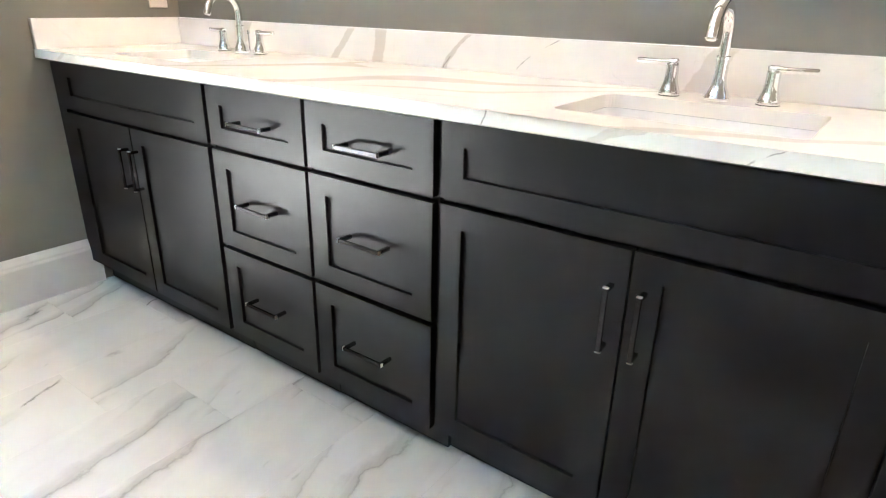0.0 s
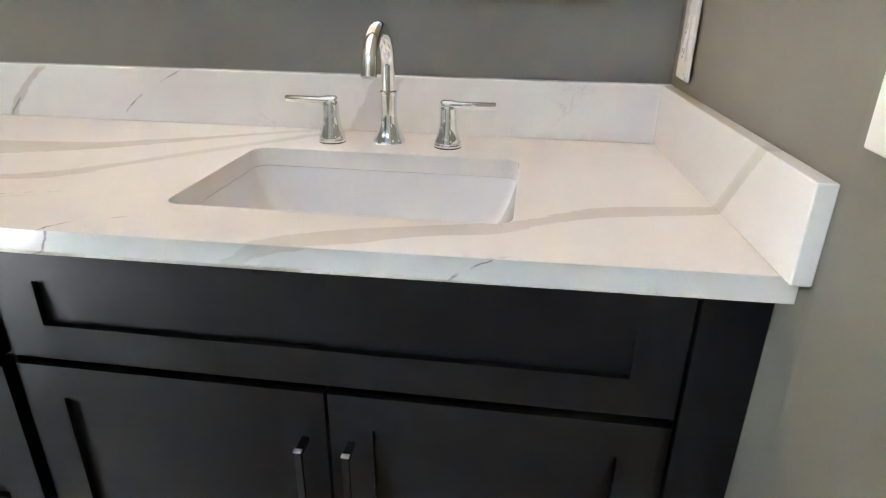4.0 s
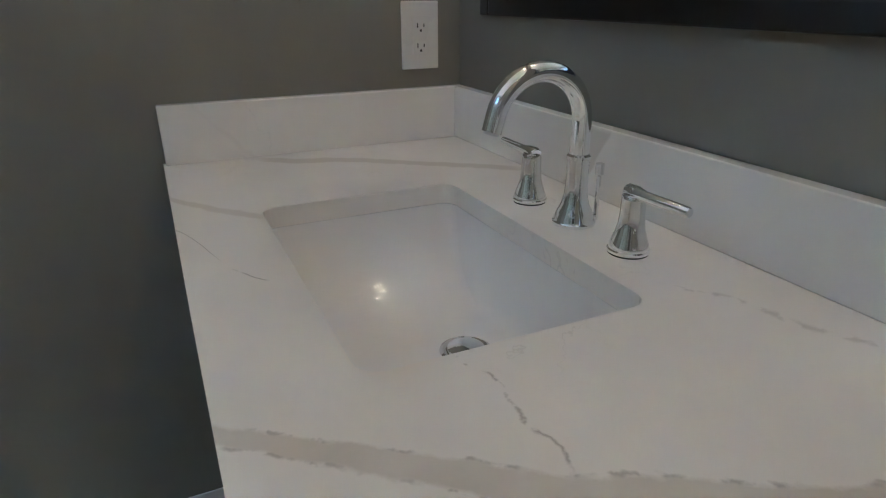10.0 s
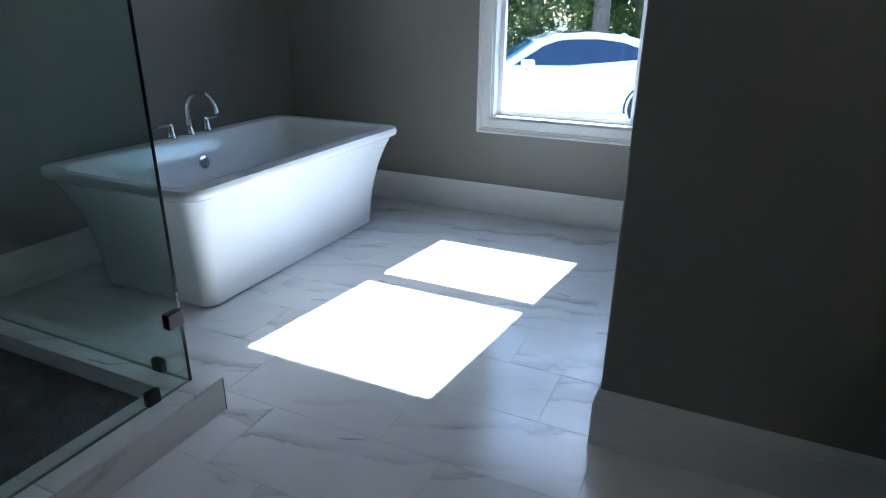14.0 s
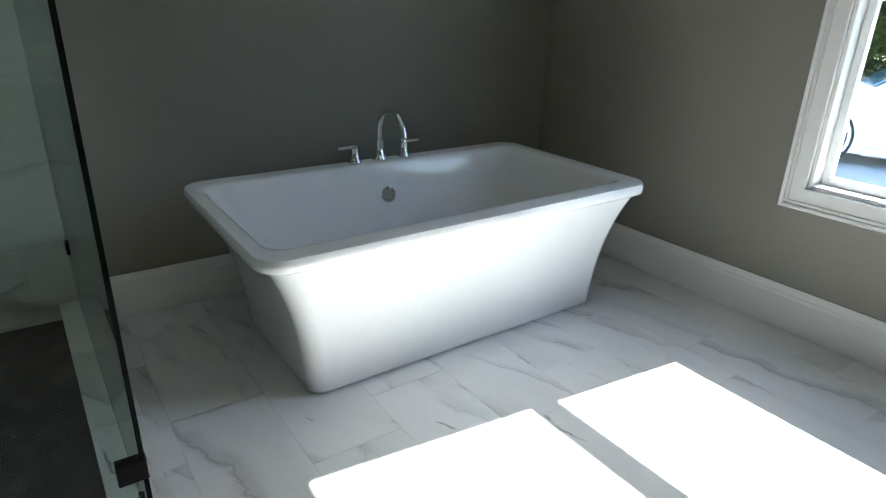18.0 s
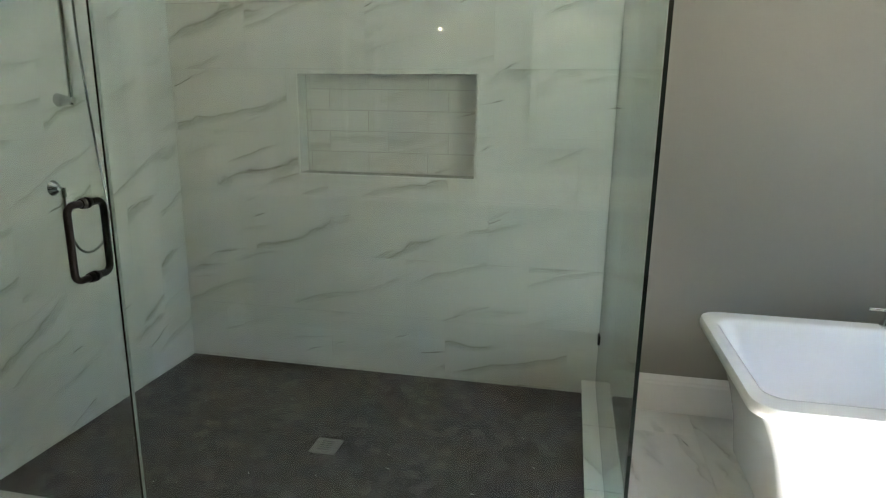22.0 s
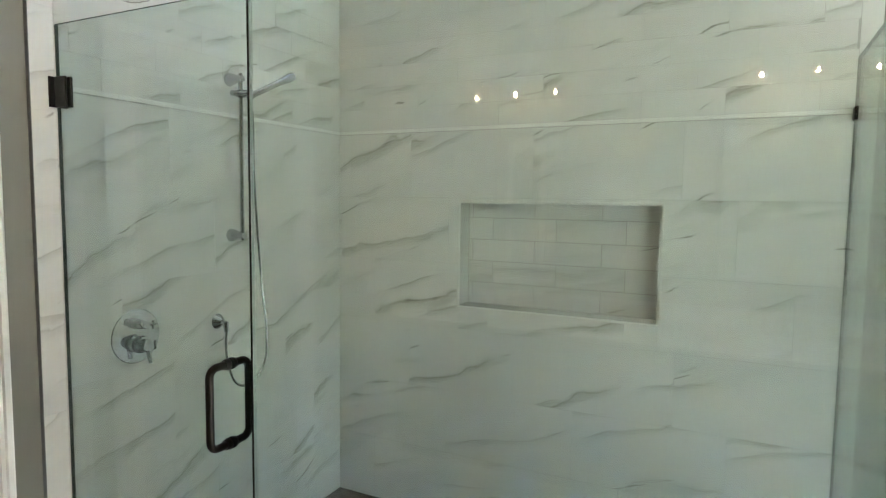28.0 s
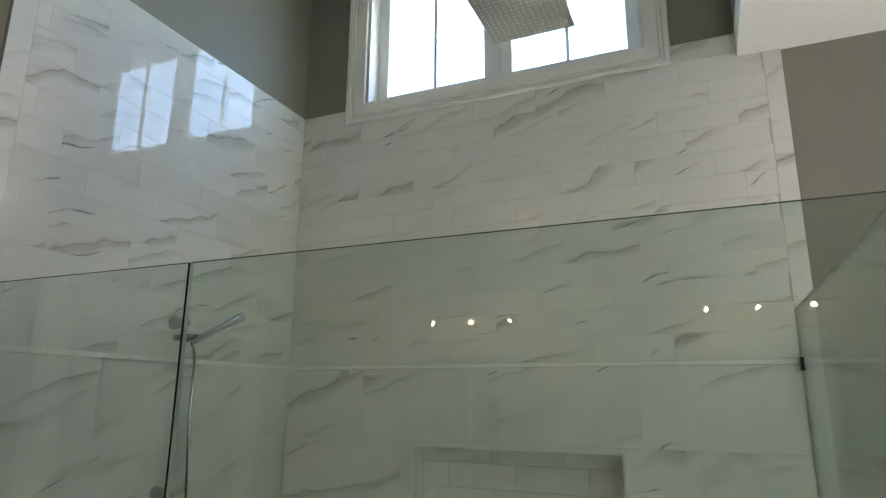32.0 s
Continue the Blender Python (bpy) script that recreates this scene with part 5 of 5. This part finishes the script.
def car():
    """A white sport utility car that shows its side; its nose points to -y."""
    c = thing("parked_car", "white sport utility car parked on the driveway", "car", (-11.3, -1.98, GROUND + 0.012))
    c.rotation_euler = (0, 0, radians(23))
    Wd = 1.90
    low = [(-2.26, 0.42), (-2.28, 0.62), (-2.22, 0.82), (-2.0, 0.94), (-1.35, 1.03), (-1.0, 1.05), (0.3, 1.07), (1.5, 1.12), (2.3, 1.16), (2.52, 1.10), (2.62, 0.85), (2.60, 0.45), (2.5, 0.26), (1.2, 0.17), (-1.2, 0.17), (-2.15, 0.26)]
    rings = []
    for x, s in ((0.0, 0.96), (-0.05, 1.0), (-Wd + 0.05, 1.0), (-Wd, 0.96)):
        rings.append([(x, y * s, z if z < 0.4 else 0.4 + (z - 0.4) * (1 if s == 1 else 0.98)) for y, z in low])
    part("body", loft(rings, cap_first=True), M["car_paint"], c, "white painted body", smooth=35)
    tumble = 0.30

    def in_from(z):
        return -0.03 - tumble * (z - 1.03)

    cab = [(-1.08, 1.02), (-0.42, 1.44), (-0.02, 1.555), (0.6, 1.59), (1.2, 1.54), (1.75, 1.40), (2.3, 1.10)]
    rings = []
    for f, shrink in ((0.0, 0.0), (0.05, -0.025), (0.95, -0.025), (1.0, 0.0)):
        rings.append([(in_from(z) + f * (-Wd - 2 * in_from(z)), y, z - shrink * (1 if z > 1.3 else 0)) for y, z in cab])
    part("roof", loft(rings, cap_first=True), M["car_paint"], c, "white painted roof and pillars", smooth=35)
    side_glass = (((-0.80, 1.07), (-0.28, 1.395), (-0.02, 1.48), (0.199, 1.505), (0.199, 1.075)), ((0.1995, 1.075), (0.1995, 1.505), (0.70, 1.51), (1.10, 1.46), (1.42, 1.36), (1.38, 1.18)))
    for s in (1, -1):
        def sx(z, lift):
            return in_from(z) + lift if s > 0 else -Wd - in_from(z) - lift

        for poly in side_glass:
            part("side_window", loft([[(sx(z, -0.01), y, z) for y, z in poly], [(sx(z, 0.006), y, z) for y, z in poly]], cap_first=True), M["car_glass"], c, "dark tinted window")
        part("side_mirror", box(sx(1.05, 0.0) - 0.09 + 0.12 * s, sx(1.05, 0.0) + 0.09 + 0.12 * s, -0.68, -0.44, 1.02, 1.18, 0.05, 3), M["car_paint"], c, smooth=40)
        part("mirror_foot", box(sx(1.05, 0.0) - 0.05 + 0.04 * s, sx(1.05, 0.0) + 0.05 + 0.04 * s, -0.60, -0.54, 1.0, 1.06, 0.01), M["rubber"], c)
        x_side = 0.0 if s > 0 else -Wd
        for yy in (0.06, 1.14):
            part("door_handle", box(x_side - 0.015, x_side + 0.022, yy - 0.1, yy + 0.1, 0.87, 0.895, 0.006), M["car_paint"], c)
        part("rocker_panel", box(x_side - 0.03, x_side + 0.012, -1.0, 1.25, 0.15, 0.27, 0.01), M["rim"], c, "grey lower sill")
        for yy in (-1.55, 1.60):
            a = Matrix.Translation((x_side - s * 0.11, yy, 0.36)) @ pose(0, 0, 0, 0, 90 * s)
            part("wheel_arch", lathe([(0.30, 0.09), (0.43, 0.118), (0.43, 0.09)], 32, a, closed=True), M["rubber"], c)
            w = part("wheel", lathe([(0.25, -0.02), (0.345, -0.015), (0.36, 0.02), (0.36, 0.10), (0.34, 0.122), (0.25, 0.124)], 32, a, closed=True), M["rubber"], c, "black tyre", smooth=40)
            part("rim", lathe([(0.255, 0.09), (0.24, 0.122), (0.20, 0.10), (0.06, 0.115), (0.0, 0.12)], 24, a, closed=True), M["rim"], w, smooth=40)
    screen = [(-1.06, 1.06), (-0.45, 1.45)]
    y0, z0 = screen[0]
    y1, z1 = screen[1]
    quad = [(in_from(z0) - 0.10, y0, z0), (-Wd - in_from(z0) + 0.10, y0, z0), (-Wd - in_from(z1) + 0.08, y1, z1), (in_from(z1) - 0.08, y1, z1)]
    part("windshield", loft([[(x, y + 0.01, z) for x, y, z in quad], [(x, y - 0.012, z + 0.02) for x, y, z in quad]], cap_first=True), M["screen_glass"], c, "sloping pale blue windshield")
    part("sunroof", box(-1.40, -0.50, 0.10, 0.70, 1.58, 1.612, 0.008), M["car_glass"], c, "dark glass sunroof")
    part("antenna", tube([(-Wd / 2, 1.20, 1.53), (-Wd / 2, 1.28, 1.575), (-Wd / 2, 1.36, 1.55)], [0.03, 0.02, 0.006], 8), M["car_paint"], c)
    return c


car()


def leaf_cloud(rng, centre, size, count, leaf, bm):
    """Many small leaves in a lumpy volume."""
    lumps = [(Vector(centre) + Vector((rng.gauss(0, size[0] * 0.5), rng.gauss(0, size[1] * 0.5), rng.gauss(0, size[2] * 0.45))), rng.uniform(0.25, 0.5)) for _ in range(14)]
    for _ in range(count):
        p, r = rng.choice(lumps)
        q = Vector((rng.gauss(0, 1), rng.gauss(0, 1), rng.gauss(0, 1))).normalized() * r * size[2] * rng.uniform(0.5, 1.0)
        c = p + q
        if c.z < GROUND + 0.05:
            continue
        u = Vector((rng.gauss(0, 1), rng.gauss(0, 1), rng.gauss(0, 1))).normalized()
        w = u.orthogonal().normalized()
        s = leaf * rng.uniform(0.6, 1.4)
        vs = [bm.verts.new(c + u * s), bm.verts.new(c + w * s * 0.5 + u * s * 0.2), bm.verts.new(c - u * s), bm.verts.new(c - w * s * 0.5 + u * s * 0.2)]
        bm.faces.new(vs)


def tree(x, y, h, seed, dark, low):
    rng = random.Random(seed)
    t = thing("tree", "leafy broad tree behind the driveway", "tree", group="trees behind the driveway")
    lean = rng.uniform(-0.3, 0.3)
    pts = [(x, y, GROUND - 0.05), (x + lean * 0.3, y, GROUND + h * 0.3), (x + lean, y + lean * 0.4, GROUND + h * 0.75)]
    bm = tube(pts, [0.26, 0.20, 0.08], 10)
    for k in range(6):
        z = GROUND + h * rng.uniform(0.3, 0.6)
        a = rng.uniform(0, 6.28)
        tube([(x + lean * 0.3, y, z), (x + math.cos(a) * 1.2, y + math.sin(a) * 1.2, z + h * 0.15)], [0.07, 0.02], 6, bm=bm)
    part("trunk", bm, M["bark"], t, smooth=50)
    bm = bmesh.new()
    leaf_cloud(rng, (x, y, GROUND + h * low), (2.4, 2.6, h * 0.42), 17000, 0.055, bm)
    part("crown", bm, M["leaf_dark" if dark else "leaf"], t)
    return t


for k in range(15):
    rng = random.Random(40 + k)
    tree(-19.5 - (k % 3) * 2.4 + rng.uniform(-0.6, 0.6), -19 + k * 1.9 + rng.uniform(-0.4, 0.4), rng.uniform(5.5, 8.0), 70 + k, k % 3 != 0, 0.45 if k % 2 else 0.6)


tree(-17.3, -2.56, 8.5, 98, False, 0.8)


def hedge():
    rng = random.Random(9)
    bm = bmesh.new()
    for k in range(16):
        leaf_cloud(rng, (-18.0 - rng.uniform(0, 1.5), -18 + k * 1.7, GROUND + 0.9), (1.0, 1.3, 1.3), 2600, 0.05, bm)
    return bm


def woods():
    rng = random.Random(19)
    bm = bmesh.new()
    for k in range(26):
        leaf_cloud(rng, (-28.0 - rng.uniform(0, 3), -30 + k * 2.0, GROUND + rng.uniform(1.5, 5.5)), (1.6, 2.4, 4.2), 4200, 0.18, bm)
    return bm


tagged(part("woods", woods(), M["leaf_dark"]), "dense dark green woods in the distance", "woods", "", "stuff")
tagged(part("shrubs", hedge(), M["leaf"]), "unclipped green shrubs along the driveway", "shrubs", "", "stuff")

# ---- tiles, last ----
def tile_mesh(w, h, depth, axis, mat, bev=0.0006):
    """A tile of w by h standing out from its back along axis; origin at its lower corner."""
    if axis == "z":
        bm = box(0, w, 0, h, -depth, 0)
    elif axis == "y":
        bm = box(0, w, -depth, 0, 0, h)
    else:
        bm, bev = box(0, depth, 0, w, 0, h), 0.0002
    top_face = max(bm.faces, key=lambda f: {"z": f.calc_center_median().z, "y": f.calc_center_median().y, "x": -f.calc_center_median().x}[axis])
    bmesh.ops.bevel(bm, geom=list(top_face.edges), offset=bev, segments=1, affect="EDGES")
    return mesh_of("tile", bm, mat)


TILES = {}


def lay(parent, x, y, z, w, h, axis, mat, depth=0.009):
    key = (round(w, 3), round(h, 3), axis, mat, depth)
    if key not in TILES:
        TILES[key] = tile_mesh(w, h, depth, axis, M[mat])
    ob = new("tile", TILES[key])
    ob.parent = parent
    ob.location = (x, y, z)
    return ob


J = 0.0013
# floor: rows run along y, joints a third apart
row_w, row_l, x_ref = 0.298, 0.605, -1.6865
first = math.floor((WEST - x_ref) / row_w)
for r in range(first, 17):
    xa, xb = max(x_ref + r * row_w, WEST), min(x_ref + (r + 1) * row_w, 3.2)
    if xb - xa < 0.01:
        continue
    y = {0: 0.467, 1: 0.27, 2: 0.66}[(-r - 2) % 3]
    y -= row_l * math.ceil((y - SOUTH) / row_l)
    while y < NORTH:
        ya, yb = max(y, SOUTH), min(y + row_l, NORTH)
        y += row_l
        if xa >= EAST:
            ya, yb = max(ya, -1.16), min(yb, 1.6)
        spans = [(ya, yb)]
        if xa > -1.62 and xa < EAST and yb > -0.9:
            spans = [(max(ya, -0.467), yb)]
        elif xa > -1.62 and xa < EAST:
            spans = []
        for sa, sb in spans:
            if sb - sa > 0.02 and xb - xa > 0.01:
                lay(floor, xa + 0.0007, sa + 0.0005, 0.0, xb - xa - 0.0012, sb - sa - 0.0010, "z", "floor_marble", 0.005)


def tiled_wall(parent, a0, a1, axis, mat, band, holes=(), refs=(-0.385, -0.2), start=0.05):
    """Large tiles under the pencil liner, small ones above it, a third apart."""
    def put(aa, ab, za, zb):
        for h0, h1, hz0, hz1 in holes:
            if ab > h0 and aa < h1 and zb > hz0 and za < hz1:
                for c in ((aa, h0, za, zb), (h1, ab, za, zb), (max(aa, h0), min(ab, h1), za, hz0), (max(aa, h0), min(ab, h1), hz1, zb)):
                    c = (max(c[0], aa), min(c[1], ab), max(c[2], za), min(c[3], zb))
                    if c[1] - c[0] > 0.006 and c[3] - c[2] > 0.006:
                        one(*c)
                return
        one(aa, ab, za, zb)

    def one(aa, ab, za, zb):
        w, h = ab - aa - J, zb - za - J
        if w < 0.004 or h < 0.004:
            return
        if axis == "y":
            lay(parent, aa + J / 2, TILE_S, za + J / 2, w, h, "y", mat)
        else:
            lay(parent, TILE_E, aa + 0.0003, za + 0.0003, w + J - 0.0006, h + J - 0.0006, "x", mat)

    def rows(zs, length, ref, step):
        for k, (za, zb) in enumerate(zs):
            off = ref + step * k
            a = off - length * math.ceil((off - a0) / length)
            while a < a1:
                lo, hi = max(a, a0), min(a + length, a1)
                if hi - lo > 0.01:
                    put(lo, hi, za, zb)
                a += length

    big = [(max(start, 1.895 - 0.305 * (k + 1)), 1.895 - 0.305 * k) for k in range(7) if 1.895 - 0.305 * k > start + 0.01]
    rows(big, 0.608, refs[0], -0.2027)
    small = [(1.915 + 0.1016 * k, min(1.915 + 0.1016 * (k + 1), 3.22)) for k in range(13) if 1.915 + 0.1016 * k < 3.21]
    rows(small, 0.3045, refs[1], 0.1015)
    a = a0
    while a < a1:
        b = min(a + 0.305, a1)
        w = b - a - 0.001
        if axis == "y":
            lay(parent, a, TILE_S + 0.007, 1.8965, w, 0.017, "y", "liner", 0.016)
        else:
            lay(parent, TILE_E - 0.007, a, 1.8965, w, 0.017, "x", "liner", 0.016)
        a += 0.305


NICHE = (-0.922, -0.037, 1.090, 1.570)
ts = thing("tile_wall", "marble-look porcelain tiles on the back shower wall", "tiled wall", kind="structure")
tiled_wall(ts, -1.545, TILE_E, "y", "wall_marble", True, [NICHE], (-0.385, -0.219))
te = thing("tile_wall", "marble-look porcelain tiles on the side shower wall", "tiled wall", kind="structure")
tiled_wall(te, TILE_S, -0.545, "x", "wall_marble_e", True, (), (-1.55, -1.3))
z = 0.0
while z < 3.21:
    zb = min(z + 0.305, 3.22)
    lay(te, TILE_E, -0.545 + J, z, 0.073, zb - z - J, "x", "wall_marble_e")
    if z > 0.01:
        lay(ts, -1.610, TILE_S, max(z, 0.0), 0.0635, min(zb, CEIL) - z - J, "y", "wall_marble")
    else:
        lay(ts, -1.610, TILE_S, 0.0, 0.0635, zb - z - J, "y", "wall_marble")
    z += 0.305
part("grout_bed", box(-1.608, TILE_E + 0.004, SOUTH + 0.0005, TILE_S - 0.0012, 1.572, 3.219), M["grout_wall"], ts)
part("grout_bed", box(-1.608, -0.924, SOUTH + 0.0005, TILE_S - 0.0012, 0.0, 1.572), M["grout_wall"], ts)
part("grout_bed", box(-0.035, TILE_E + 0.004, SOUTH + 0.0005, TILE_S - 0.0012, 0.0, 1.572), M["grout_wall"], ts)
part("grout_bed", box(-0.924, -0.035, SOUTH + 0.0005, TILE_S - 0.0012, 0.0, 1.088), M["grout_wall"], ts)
# paler copy of the grout, with this wall's washed-out sheen in its colour
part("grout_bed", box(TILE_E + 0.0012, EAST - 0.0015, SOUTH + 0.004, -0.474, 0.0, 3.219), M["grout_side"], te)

part("edge_trim", box(TILE_E - 0.0005, EAST, -0.4715, -0.4697, 0.0, 3.219), M["seal"], te, "thin dark metal tile edge")

# niche: lined with small tiles
nx0, nx1, nz0, nz1 = NICHE
M["grout_niche"] = plain("niche_grout", (0.46, 0.445, 0.42), 0.9, 0, 0.08, 40)
niche = thing("shower_niche", "recessed shelf niche lined with small marble-look tiles", "niche", kind="structure")
back = SOUTH - 0.095
part("niche_bed", box(nx0 - 0.02, nx1 + 0.02, back - 0.02, back - 0.0015, nz0 - 0.012, nz1 + 0.012), M["grout_niche"], niche)
for k in range(5):
    za, zb = nz0 + k * 0.102, min(nz0 + (k + 1) * 0.102, nz1)
    a = nx0 - (0.152 if k % 2 else 0.05)
    while a < nx1:
        lo, hi = max(a, nx0), min(a + 0.3045, nx1)
        if hi - lo > 0.01 and zb - za > 0.01:
            ob = lay(niche, lo + 0.0015, back, za + 0.0015, hi - lo - 0.003, zb - za - 0.003, "y", "niche_marble", 0.008)
        a += 0.3045
part("shelf", box(nx0 - 0.004, nx1 + 0.004, back, TILE_S + 0.003, nz0 - 0.012, nz0, 0.001), M["niche_marble"], niche)
part("lintel", box(nx0 - 0.004, nx1 + 0.004, back, TILE_S + 0.001, nz1, nz1 + 0.010, 0.001), M["niche_marble"], niche)
part("cheek", box(nx0 - 0.010, nx0, back, TILE_S + 0.001, nz0, nz1, 0.001), M["niche_marble"], niche)
part("cheek", box(nx1, nx1 + 0.010, back, TILE_S + 0.001, nz0, nz1, 0.001), M["niche_marble"], niche)
for nm, dims in (("edge_trim", (nx0 - 0.004, nx1 + 0.004, TILE_S, TILE_S + 0.002, nz1 - 0.004, nz1)), ("edge_trim", (nx0 - 0.004, nx1 + 0.004, TILE_S + 0.003, TILE_S + 0.0045, nz0 - 0.006, nz0)), ("edge_trim", (nx0, nx0 + 0.005, TILE_S + 0.001, TILE_S + 0.003, nz0, nz1 - 0.004)), ("edge_trim", (nx1 - 0.005, nx1, TILE_S + 0.001, TILE_S + 0.003, nz0, nz1 - 0.004))):
    part(nm, box(*dims), M["liner"], niche, "thin white edge trim")
